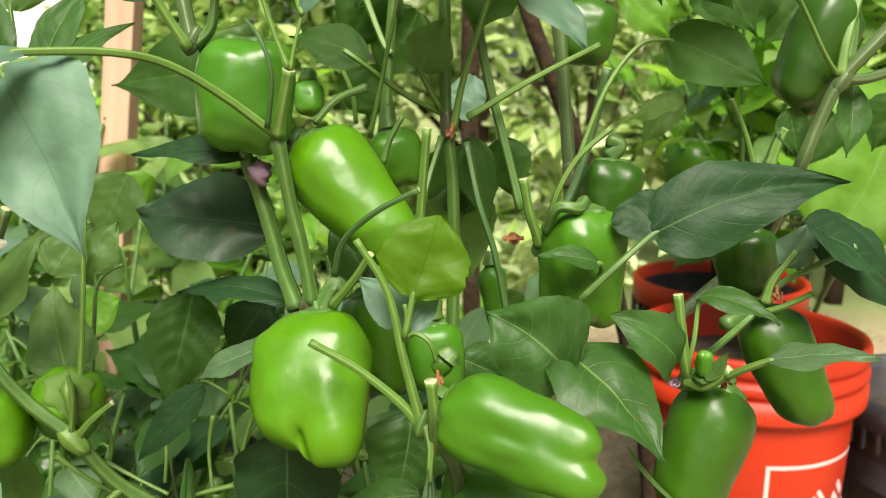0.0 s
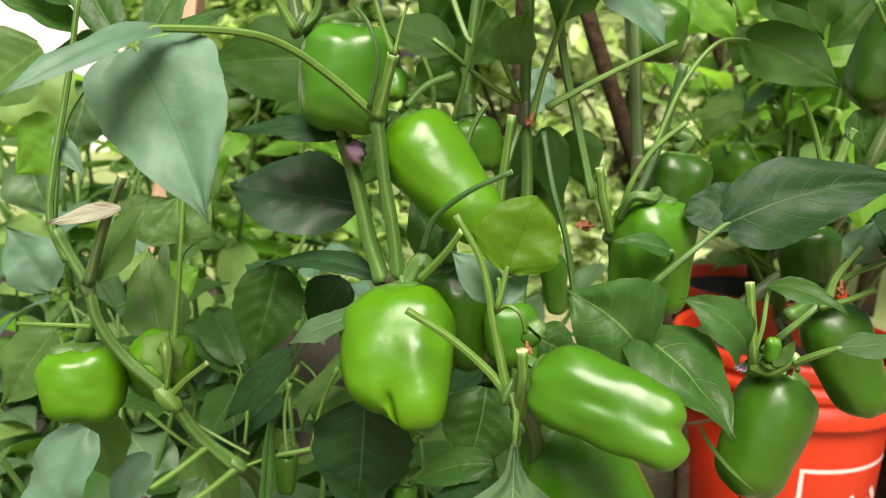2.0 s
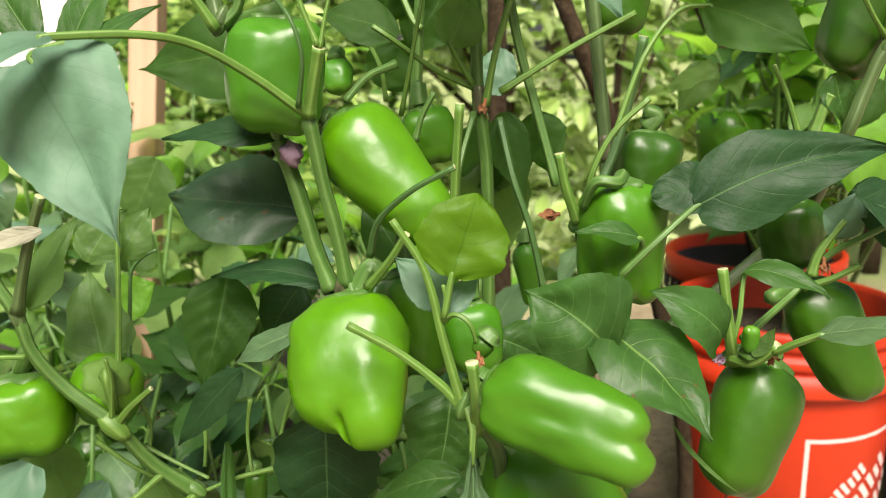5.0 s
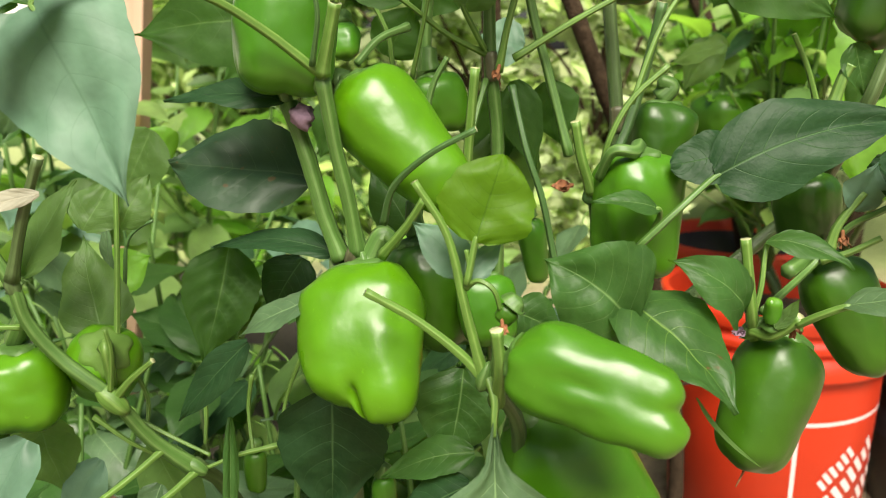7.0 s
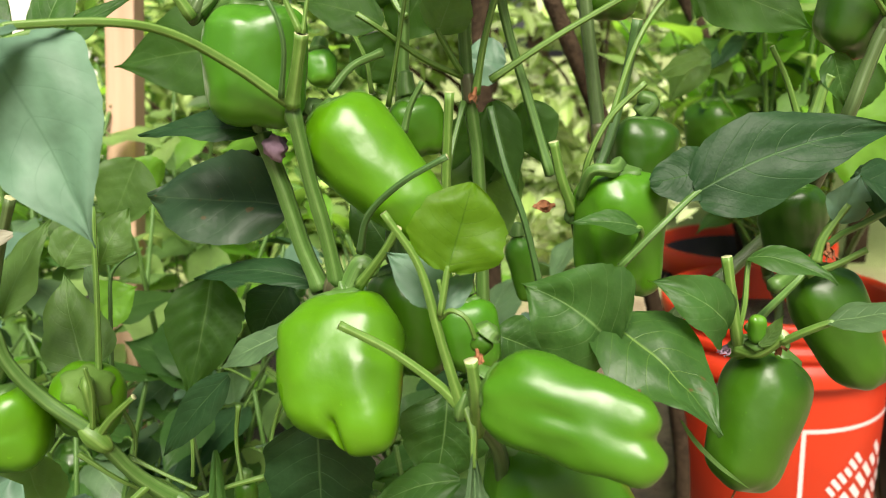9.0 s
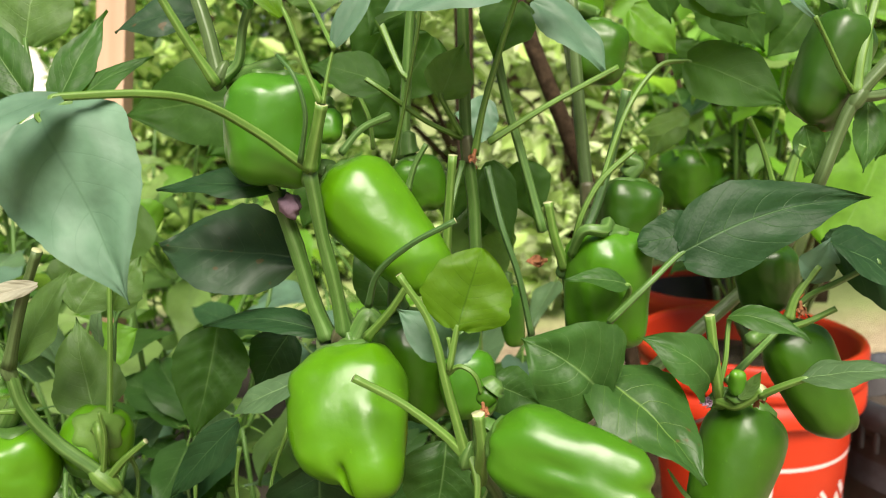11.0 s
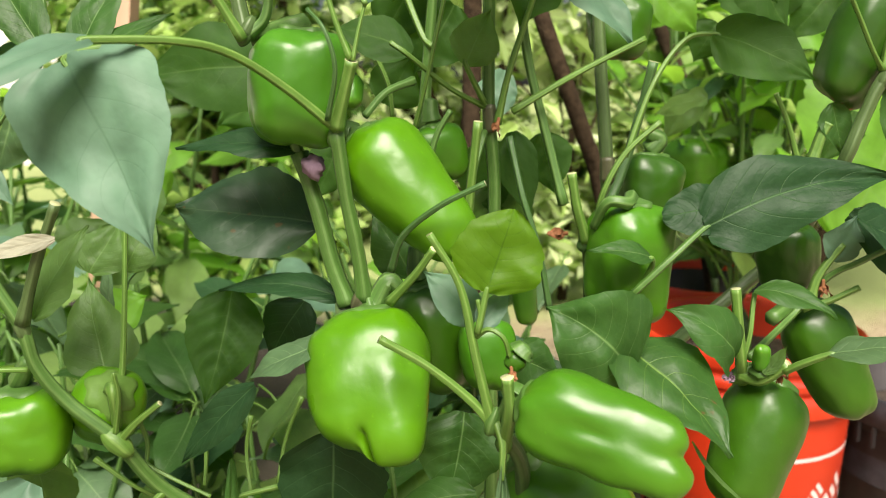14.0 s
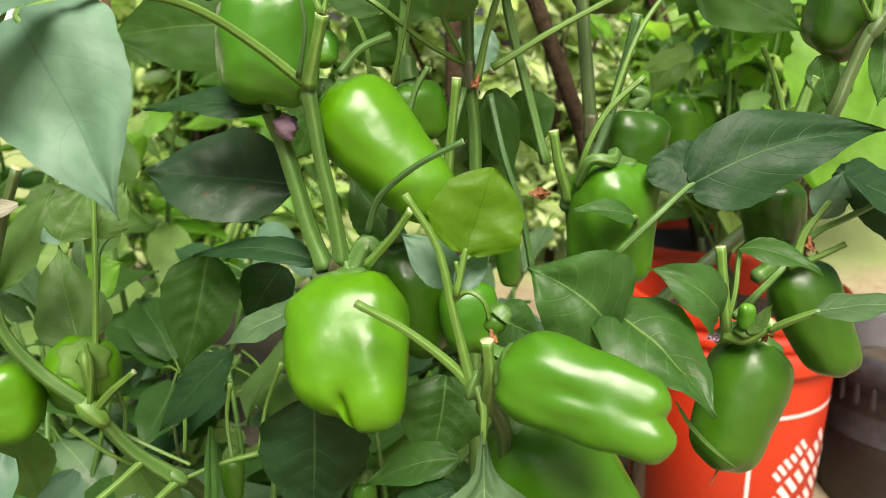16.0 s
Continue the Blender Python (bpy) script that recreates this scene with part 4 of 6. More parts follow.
stem(centre, [(-0.0750, 0.3660, 0.6884), (-0.0712, 0.3620, 0.7015), (-0.0670, 0.3580, 0.7168)], 0.0040, 0.0031, "pale", cut=True)
stem(centre, [(-0.0779, 0.3600, 0.6918), (-0.0734, 0.3520, 0.7130), (-0.0774, 0.3520, 0.7288), (-0.0852, 0.3600, 0.7379)], 0.0014, 0.0010, "dark")
stem(centre, [(-0.0664, 0.3580, 0.7169), (-0.0640, 0.3600, 0.7290), (-0.0609, 0.3620, 0.7411)], 0.0012, 0.0009, "pale")
stem(centre, [(-0.0675, 0.3580, 0.7176), (-0.0730, 0.3600, 0.7315), (-0.0800, 0.3620, 0.7527), (-0.0859, 0.3650, 0.7633)], 0.0016, 0.0012, "pale")
stem(centre, [(-0.1166, 0.3850, 0.7277), (-0.1217, 0.3900, 0.7505), (-0.1316, 0.4000, 0.7823), (-0.1368, 0.4100, 0.8175)], 0.0044, 0.0036, "woody")
stem(centre, [(-0.1170, 0.3800, 0.7263), (-0.1296, 0.3750, 0.7497), (-0.1428, 0.3700, 0.7786), (-0.1516, 0.3700, 0.8019)], 0.0028, 0.0020, "pale")
stem(centre, [(-0.1150, 0.3850, 0.7290), (-0.1075, 0.3850, 0.7364), (-0.1038, 0.3850, 0.7534), (-0.0959, 0.3850, 0.7702), (-0.0859, 0.3850, 0.7764)], 0.0031, 0.0020, cut=True)
stem(centre, [(-0.1151, 0.3920, 0.7320), (-0.1027, 0.3950, 0.6952), (-0.0938, 0.3950, 0.6679)], 0.0029, 0.0037)
stem(centre, [(-0.0089, 0.3150, 0.5701), (-0.0159, 0.3140, 0.5990), (-0.0226, 0.3140, 0.6287), (-0.0347, 0.3140, 0.6498)], 0.0028, 0.0016, "pale", cut=True)
stem(centre, [(-0.0090, 0.3150, 0.5706), (-0.0198, 0.3160, 0.5820), (-0.0363, 0.3170, 0.5951), (-0.0548, 0.3160, 0.6066)], 0.0026, 0.0020, "pale", cut=True)
stem(centre, [(-0.0039, 0.3150, 0.5604), (-0.0033, 0.3020, 0.5798), (-0.0049, 0.2990, 0.5963)], 0.0037, 0.0028, "pale", cut=True)
stem(centre, [(-0.0090, 0.3150, 0.5725), (0.0069, 0.3300, 0.5337), (-0.0020, 0.3700, 0.4257), (-0.0277, 0.4000, 0.2457)], 0.0034, 0.0064, "woody")
stem(centre, [(-0.0158, 0.3140, 0.6084), (-0.0110, 0.3100, 0.6122), (-0.0054, 0.3080, 0.6090), (-0.0027, 0.3100, 0.6006)], 0.0014, 0.0011, "pale")
stem(centre, [(-0.0158, 0.3140, 0.6084), (-0.0143, 0.3130, 0.6155), (-0.0155, 0.3130, 0.6235)], 0.0015, 0.0010, "pale")
stem(centre, [(-0.0514, 0.3720, 0.6220), (-0.0456, 0.3620, 0.6399), (-0.0300, 0.3500, 0.6551), (-0.0102, 0.3450, 0.6660)], 0.0020, 0.0015, "dark", cut=True)
stem(centre, [(-0.0520, 0.3650, 0.6085), (-0.0402, 0.3550, 0.6237), (-0.0320, 0.3480, 0.6370)], 0.0027, 0.0019, "pale", cut=True)
stem(centre, [(-0.0129, 0.4250, 0.6292), (-0.0110, 0.4200, 0.6575), (-0.0082, 0.4150, 0.6888)], 0.0034, 0.0027, "pale", cut=True)
stem(centre, [(-0.0321, 0.4300, 0.6695), (-0.0281, 0.4300, 0.6822), (-0.0214, 0.4300, 0.6939)], 0.0022, 0.0017, cut=True)
stem(centre, [(0.0101, 0.4800, 0.3693), (0.0062, 0.4750, 0.5403), (0.0059, 0.4680, 0.6447), (0.0016, 0.4640, 0.6914), (0.0008, 0.4620, 0.7525), (0.0004, 0.4600, 0.8105)], 0.0052, 0.0040, name='main_stem')
stem(centre, [(-0.0352, 0.4900, 0.6810), (-0.0327, 0.4900, 0.7174), (-0.0283, 0.4880, 0.7668), (-0.0212, 0.4860, 0.8075)], 0.0046, 0.0032)
stem(centre, [(0.0055, 0.4550, 0.6854), (0.0111, 0.4520, 0.7128), (0.0212, 0.4500, 0.7460), (0.0343, 0.4500, 0.7846)], 0.0025, 0.0018, "pale")
stem(centre, [(0.0138, 0.4550, 0.6924), (0.0436, 0.4550, 0.7100), (0.0666, 0.4550, 0.7222), (0.0861, 0.4550, 0.7319)], 0.0023, 0.0018, "pale", cut=True)
stem(centre, [(0.0175, 0.4700, 0.7598), (0.0244, 0.4700, 0.7192), (0.0346, 0.4680, 0.6811), (0.0453, 0.4620, 0.6395)], 0.0031, 0.0034)
stem(centre, [(0.0130, 0.4600, 0.6781), (0.0203, 0.4500, 0.6447), (0.0292, 0.4480, 0.6171), (0.0370, 0.4500, 0.5805)], 0.0022, 0.0023, "dark")
stem(centre, [(-0.0010, 0.4600, 0.6812), (-0.0095, 0.4400, 0.6528), (-0.0124, 0.4300, 0.6274)], 0.0020, 0.0016)
stem(centre, [(0.0004, 0.4620, 0.6943), (-0.0208, 0.4500, 0.7049), (-0.0427, 0.4400, 0.7214), (-0.0527, 0.4400, 0.7283)], 0.0019, 0.0016, "pale")
stem(centre, [(-0.0406, 0.4300, 0.7089), (-0.0545, 0.4200, 0.7029), (-0.0646, 0.4100, 0.6915)], 0.0025, 0.0021)
stem(centre, [(0.0746, 0.4900, 0.5364), (0.0819, 0.4950, 0.5911), (0.0793, 0.5000, 0.6521), (0.0732, 0.5050, 0.7209), (0.0694, 0.5100, 0.7771)], 0.0061, 0.0045, "woody")
stem(centre, [(0.0576, 0.4400, 0.6250), (0.0731, 0.4500, 0.6529), (0.0840, 0.4550, 0.6870), (0.0898, 0.4500, 0.7195)], 0.0035, 0.0030, "dark", cut=True)
stem(centre, [(0.0582, 0.4380, 0.6255), (0.0602, 0.4300, 0.6494), (0.0713, 0.4300, 0.6713), (0.0891, 0.4300, 0.6880)], 0.0022, 0.0019, "pale")
stem(centre, [(0.0540, 0.4380, 0.6229), (0.0470, 0.4320, 0.6420), (0.0431, 0.4300, 0.6610)], 0.0038, 0.0028, "pale", cut=True)
stem(centre, [(0.0559, 0.4400, 0.6249), (0.0628, 0.4600, 0.5704), (0.0657, 0.4700, 0.4634), (0.0507, 0.4700, 0.2876)], 0.0042, 0.0058, "woody")
stem(centre, [(-0.0407, 0.4500, 0.6815), (-0.0312, 0.4400, 0.7207), (-0.0226, 0.4400, 0.7702), (-0.0329, 0.4400, 0.8008)], 0.0015, 0.0013, "pale")
stem(centre, [(-0.0608, 0.3600, 0.7403), (-0.0762, 0.4000, 0.7662), (-0.0938, 0.4200, 0.7852), (-0.1060, 0.4200, 0.8026)], 0.0012, 0.0014, "pale")
stem(centre, [(-0.0472, 0.5000, 0.7637), (-0.0356, 0.4900, 0.7352), (-0.0300, 0.4850, 0.7283)], 0.0027, 0.0021, "pale")
stem(centre, [(-0.0632, 0.5000, 0.7238), (-0.0556, 0.5000, 0.7056), (-0.0535, 0.5000, 0.6871)], 0.0018, 0.0018, "pale")
# centre plant: fruits
pepper(centre, (-0.0631, 0.3780, 0.5945), (-0.0568, 0.3360, 0.5440), 0.0585, "lime", stalk=[(-0.0598, 0.3850, 0.6023), (-0.0530, 0.3850, 0.6137), (-0.0469, 0.3850, 0.6083)], lobes=3, turn=-8, crown=0.75, belly=0.10, groove=-0.03, block=0.6, taper=0.78, cleft=0.7, split=0.85, shoulder=-0.05, dents=0.07, ends=(1.08, 0.93, 0.89), bumps=((-70, 0.56, 0.10, 40, 0.20), (40, 0.60, 0.035, 24, 0.12), (80, 0.34, 0.04, 40, 0.16), (5, 0.34, -0.035, 55, 0.09), (-20, 0.97, -0.26, 9, 0.11), (38, 0.45, -0.03, 18, 0.06)), label='glossy lime-green bell pepper with a deep cleft at its end')
pepper(centre, (-0.0652, 0.3950, 0.6801), (-0.0150, 0.3700, 0.6310), 0.0480, "lime", stalk=[(-0.0723, 0.4000, 0.6830), (-0.0794, 0.4000, 0.6797)], lobes=3, turn=58, taper=0.50, cleft=0.1, belly=0.02, crown=1.0, shoulder=0.2, dents=0.05, bend=-0.02, groove=0.03, bumps=((0, 0.10, 0.05, 40, 0.10), (-20, 0.28, -0.03, 60, 0.12)), label='long glossy lime-green pepper hanging at a slant')
pepper(centre, (-0.0925, 0.3900, 0.7291), (-0.0947, 0.3840, 0.6772), 0.0496, "mid", stalk=[(-0.0940, 0.3850, 0.7335), (-0.1054, 0.3880, 0.7311), (-0.1154, 0.3900, 0.7286)], block=0.42, lobes=4, turn=16, taper=0.9, cleft=0.22, shoulder=0.2, groove=0.10, r=0.0032, label='blocky mid-green bell pepper')
pepper(centre, (0.0036, 0.3000, 0.5849), (0.0588, 0.2720, 0.5718), 0.0385, "fresh", stalk=[(-0.0001, 0.3050, 0.5864), (-0.0033, 0.3150, 0.5728)], block=0.6, lobes=3, turn=18, taper=0.80, cleft=0.9, split=0.85, shoulder=0.2, bend=0.0, dents=0.11, groove=0.06, belly=0.07, ends=(0.97, 0.9, 1.04), bumps=((14, 0.45, -0.06, 10, 0.16), (24, 0.30, 0.03, 14, 0.12), (-38, 0.62, 0.04, 22, 0.25), (50, 0.25, 0.05, 30, 0.15)), label='long glossy lime-green pepper lying at a slant')
pepper(centre, (0.0153, 0.3450, 0.5415), (0.0590, 0.3350, 0.4680), 0.0600, "fresh", stalk=[(0.0086, 0.3450, 0.5462), (0.0009, 0.3300, 0.5546)], lobes=3, turn=24, taper=0.86, cleft=0.4, groove=0.10, dents=0.08, label='large green pepper hanging low in the plant')
pepper(centre, (0.0770, 0.4350, 0.6427), (0.0772, 0.4350, 0.5776), 0.0469, "fresh", stalk=[(0.0709, 0.4200, 0.6464), (0.0607, 0.4200, 0.6465), (0.0560, 0.4300, 0.6317)], lobes=4, turn=25, taper=0.92, cleft=0.35, shoulder=0.16, r=0.0025, label='green pepper with a paler shoulder')
pepper(centre, (0.0990, 0.4800, 0.6638), (0.0970, 0.4700, 0.6251), 0.0429, "dark", stalk=[(0.1047, 0.4800, 0.6752), (0.0980, 0.4800, 0.6785)], lobes=4, turn=10, taper=0.72, cleft=0.35, groove=0.08, belly=0.0, shoulder=0.15, label='small deep green bell pepper')
pepper(centre, (-0.0301, 0.4600, 0.6838), (-0.0224, 0.4600, 0.6532), 0.0315, "fresh", lobes=3, turn=20, taper=0.9, cleft=0.3, label='small green pepper half hidden by stems')
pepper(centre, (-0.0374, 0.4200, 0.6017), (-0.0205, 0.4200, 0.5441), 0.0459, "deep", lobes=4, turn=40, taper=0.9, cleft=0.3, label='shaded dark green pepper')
pepper(centre, (-0.0053, 0.4000, 0.5882), (-0.0023, 0.3900, 0.5549), 0.0302, "mid", lobes=3, turn=10, taper=0.9, cleft=0.3, label='shaded green pepper')
pepper(centre, (0.0903, 0.5400, 0.7601), (0.0895, 0.5300, 0.7217), 0.0429, "deep", stalk=[(0.0879, 0.5400, 0.7684), (0.0743, 0.5200, 0.7707)], lobes=3, turn=0, taper=0.85, cleft=0.6, label='deep green two-lobed pepper')
pepper(centre, (0.0824, 0.5500, 0.8145), (0.0865, 0.5500, 0.7604), 0.0304, "lime", lobes=3, turn=30, taper=0.8, cleft=0.3, label='pale lime-green pepper')
pepper(centre, (0.0341, 0.5600, 0.5824), (0.0406, 0.5600, 0.5375), 0.0212, "mid", lobes=3, taper=0.7, cleft=0.3)
pepper(centre, (-0.0790, 0.4800, 0.7105), (-0.0769, 0.4700, 0.6929), 0.0194, "mid", lobes=3, taper=0.8, cleft=0.3)
pepper(centre, (-0.1415, 0.4600, 0.4632), (-0.1415, 0.4600, 0.4361), 0.0147, "deep", lobes=3, taper=0.8, cleft=0.3)
pepper(centre, (-0.0604, 0.4200, 0.4681), (-0.0587, 0.4200, 0.4323), 0.0147, "mid", lobes=3, taper=0.7, cleft=0.3)
pepper(centre, (0.0016, 0.3120, 0.6007), (-0.0027, 0.3120, 0.5946), 0.0091, "deep", lobes=4, taper=0.8, cleft=0.1, label='tiny fruit just set, with a dried blossom')
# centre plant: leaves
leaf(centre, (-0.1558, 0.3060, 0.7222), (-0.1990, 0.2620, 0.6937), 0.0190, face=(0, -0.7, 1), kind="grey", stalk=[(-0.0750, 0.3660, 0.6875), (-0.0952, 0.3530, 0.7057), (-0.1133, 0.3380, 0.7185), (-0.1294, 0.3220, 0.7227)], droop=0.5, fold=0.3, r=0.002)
leaf(centre, (-0.1697, 0.3170, 0.7162), (-0.1356, 0.2980, 0.6450), 0.0578, face=(-0.1, -1, 0.45), kind="grey", stalk=[(-0.1483, 0.3260, 0.7218), (-0.1584, 0.3190, 0.7198)], droop=0.45, fold=0.12, wave=0.03, quilt=0.008, peak=0.5, label='broad hanging leaf, sky sheen put into its blue-grey colour')
leaf(centre, (-0.0122, 0.3130, 0.6266), (-0.0014, 0.3180, 0.6589), 0.0366, face=(0, -1, 0.15), kind="young", stalk=[(-0.0155, 0.3120, 0.6102)], r=0.0015, droop=0.25, fold=0.08, peak=0.80, blunt=0.75, wave=0.05, quilt=0.012, label='young yellow-green leaf with light through it')
leaf(centre, (-0.0144, 0.3180, 0.6109), (-0.0009, 0.3260, 0.6235), 0.0113, face=(-0.2, -1, 0.3), kind="grey", droop=0.3)
leaf(centre, (-0.0154, 0.3300, 0.6093), (-0.0367, 0.3350, 0.6298), 0.0194, face=(0.3, -1, 0.5), kind="grey", droop=0.4)
leaf(centre, (0.0563, 0.3650, 0.5880), (0.0954, 0.3210, 0.5508), 0.0500, face=(0.35, -0.8, 0.75), kind="spot", stalk=[(0.0513, 0.4000, 0.5807), (0.0535, 0.3800, 0.5866)], droop=0.5, fold=0.22, label='broad green leaf with brown spots')
leaf(centre, (0.0579, 0.3550, 0.5797), (0.0195, 0.3600, 0.6075), 0.0540, face=(-0.35, -0.9, 0.35), kind="mid", droop=0.9, fold=0.35, peak=0.6, sway=0.08)
leaf(centre, (0.1087, 0.4080, 0.6352), (0.2111, 0.4150, 0.6609), 0.0450, face=(0.05, -1, 0.5), kind="dark", stalk=[(0.0705, 0.4000, 0.6020), (0.0893, 0.4000, 0.6205)], peak=0.52, sway=-0.06, droop=0.45, fold=0.16, r=0.0019, label='broad dark leaf with a pale midrib')
stem(centre, [(0.0684, 0.4600, 0.5599), (0.0711, 0.4300, 0.5754), (0.0691, 0.4050, 0.5931), (0.0713, 0.4000, 0.6027)], 0.0020, 0.0016)
leaf(centre, (0.1267, 0.4140, 0.6438), (0.0878, 0.4130, 0.6401), 0.0277, face=(0.05, -1, 0.5), kind="dark", droop=0.2, fold=0.05, blunt=1.0, peak=0.8)
leaf(centre, (-0.0889, 0.4200, 0.6371), (-0.1668, 0.4350, 0.6413), 0.0529, face=(0.1, -0.9, 0.7), kind="wax", blunt=0.5, peak=0.9, droop=0.45, fold=0.12, wave=0.08, label='dark leaf with a torn edge')
leaf(centre, (-0.0955, 0.3950, 0.6757), (-0.1580, 0.4100, 0.6747), 0.0235, face=(0, -0.6, 1), kind="dark", droop=0.6, fold=0.2)
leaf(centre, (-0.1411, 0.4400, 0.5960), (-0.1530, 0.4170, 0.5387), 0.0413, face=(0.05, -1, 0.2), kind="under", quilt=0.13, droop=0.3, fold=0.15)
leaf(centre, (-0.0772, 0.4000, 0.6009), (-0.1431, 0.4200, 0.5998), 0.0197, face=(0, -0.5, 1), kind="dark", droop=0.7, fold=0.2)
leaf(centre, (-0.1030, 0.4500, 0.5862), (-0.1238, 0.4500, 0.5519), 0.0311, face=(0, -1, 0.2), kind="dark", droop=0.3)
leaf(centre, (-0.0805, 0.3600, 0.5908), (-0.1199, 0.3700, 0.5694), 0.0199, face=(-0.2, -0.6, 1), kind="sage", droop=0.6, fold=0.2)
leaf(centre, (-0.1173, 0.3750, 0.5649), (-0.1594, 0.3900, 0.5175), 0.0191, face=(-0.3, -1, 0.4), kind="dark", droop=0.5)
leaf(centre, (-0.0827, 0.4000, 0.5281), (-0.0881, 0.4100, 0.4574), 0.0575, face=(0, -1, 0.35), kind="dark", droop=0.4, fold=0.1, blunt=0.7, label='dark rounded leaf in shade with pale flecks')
leaf(centre, (-0.0156, 0.3850, 0.5457), (-0.0247, 0.3800, 0.4983), 0.0446, face=(0, -1, 0.35), kind="mid", quilt=0.07, droop=0.4, fold=0.15)
leaf(centre, (-0.0054, 0.3050, 0.5566), (-0.0045, 0.3000, 0.4530), 0.0720, face=(0, -1, 0.55), kind="sage", stalk=[(-0.0075, 0.3130, 0.5721), (-0.0051, 0.3080, 0.5644)], peak=0.86, neck=0.42, wave=0.03, droop=0.35, fold=0.12, r=0.0018, label='broad leaf hanging in front, grey-green')
leaf(centre, (-0.0115, 0.3600, 0.5145), (-0.0558, 0.3700, 0.4956), 0.0213, face=(0, -0.7, 1), kind="mid", droop=0.5)
leaf(centre, (-0.0140, 0.3500, 0.5032), (-0.0491, 0.3600, 0.4750), 0.0284, face=(0, -0.7, 1), kind="dark", droop=0.5)
leaf(centre, (-0.1289, 0.4200, 0.7603), (-0.1785, 0.4300, 0.7541), 0.0303, face=(0, -0.8, 0.8), kind="wax", droop=0.6, fold=0.15)
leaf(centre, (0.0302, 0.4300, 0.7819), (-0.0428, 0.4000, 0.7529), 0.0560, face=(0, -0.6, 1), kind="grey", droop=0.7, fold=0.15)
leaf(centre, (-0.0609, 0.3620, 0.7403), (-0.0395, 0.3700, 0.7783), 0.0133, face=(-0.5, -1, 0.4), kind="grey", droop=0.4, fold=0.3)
leaf(centre, (-0.0827, 0.3620, 0.7539), (-0.1056, 0.3700, 0.7845), 0.0112, face=(0.4, -1, 0.3), kind="young", droop=0.3, fold=0.3)
leaf(centre, (-0.0977, 0.3700, 0.7581), (-0.1237, 0.3900, 0.7977), 0.0125, face=(0.4, -1, 0.3), kind="mid", droop=0.3, fold=0.3)
leaf(centre, (0.0268, 0.4400, 0.7797), (0.0635, 0.4400, 0.7810), 0.0190, face=(0, -0.9, 0.5), kind="under", droop=0.4)
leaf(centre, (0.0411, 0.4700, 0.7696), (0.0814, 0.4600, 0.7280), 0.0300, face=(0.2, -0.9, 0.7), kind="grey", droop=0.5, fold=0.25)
leaf(centre, (-0.0127, 0.4500, 0.7174), (0.0007, 0.4500, 0.7463), 0.0275, stalk=[(-0.0016, 0.4570, 0.6970)], face=(0.2, -1, 0.1), kind="back", droop=0.3, fold=0.2)
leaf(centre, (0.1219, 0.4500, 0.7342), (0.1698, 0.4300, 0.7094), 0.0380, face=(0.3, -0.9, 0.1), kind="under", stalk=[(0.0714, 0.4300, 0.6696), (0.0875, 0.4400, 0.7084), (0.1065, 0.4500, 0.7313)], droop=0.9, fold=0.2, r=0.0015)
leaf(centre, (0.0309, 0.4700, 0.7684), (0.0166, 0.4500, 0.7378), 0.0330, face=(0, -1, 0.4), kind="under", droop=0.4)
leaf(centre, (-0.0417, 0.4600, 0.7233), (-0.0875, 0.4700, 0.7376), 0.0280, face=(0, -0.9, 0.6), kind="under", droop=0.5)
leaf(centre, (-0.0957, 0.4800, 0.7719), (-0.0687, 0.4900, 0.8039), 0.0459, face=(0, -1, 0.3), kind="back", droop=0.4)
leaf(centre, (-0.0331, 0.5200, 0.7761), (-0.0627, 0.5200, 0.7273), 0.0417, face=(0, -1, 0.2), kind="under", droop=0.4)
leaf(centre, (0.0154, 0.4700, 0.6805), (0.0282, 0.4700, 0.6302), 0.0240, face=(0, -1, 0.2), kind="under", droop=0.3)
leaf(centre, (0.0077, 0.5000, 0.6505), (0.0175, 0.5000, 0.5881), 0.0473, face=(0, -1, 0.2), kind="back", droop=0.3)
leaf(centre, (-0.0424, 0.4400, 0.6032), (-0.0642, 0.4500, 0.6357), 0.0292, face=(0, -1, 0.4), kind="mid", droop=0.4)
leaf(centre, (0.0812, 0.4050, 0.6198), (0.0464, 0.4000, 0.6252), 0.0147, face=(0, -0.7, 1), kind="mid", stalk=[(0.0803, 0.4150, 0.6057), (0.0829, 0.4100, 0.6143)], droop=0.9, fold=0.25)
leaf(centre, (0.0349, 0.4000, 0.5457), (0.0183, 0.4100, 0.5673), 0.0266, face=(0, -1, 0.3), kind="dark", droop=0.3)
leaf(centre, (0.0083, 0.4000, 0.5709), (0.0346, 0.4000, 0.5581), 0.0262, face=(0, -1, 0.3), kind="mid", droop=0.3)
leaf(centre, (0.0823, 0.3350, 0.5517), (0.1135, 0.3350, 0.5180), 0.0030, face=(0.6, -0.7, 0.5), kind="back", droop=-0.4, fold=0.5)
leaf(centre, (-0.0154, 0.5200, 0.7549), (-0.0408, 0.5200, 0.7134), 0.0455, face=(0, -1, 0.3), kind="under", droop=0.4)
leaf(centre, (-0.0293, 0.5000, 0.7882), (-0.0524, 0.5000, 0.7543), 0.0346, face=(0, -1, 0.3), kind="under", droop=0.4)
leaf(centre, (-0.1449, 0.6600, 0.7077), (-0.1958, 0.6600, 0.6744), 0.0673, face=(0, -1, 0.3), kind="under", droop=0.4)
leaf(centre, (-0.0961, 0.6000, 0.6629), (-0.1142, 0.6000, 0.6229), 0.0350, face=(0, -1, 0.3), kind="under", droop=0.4)
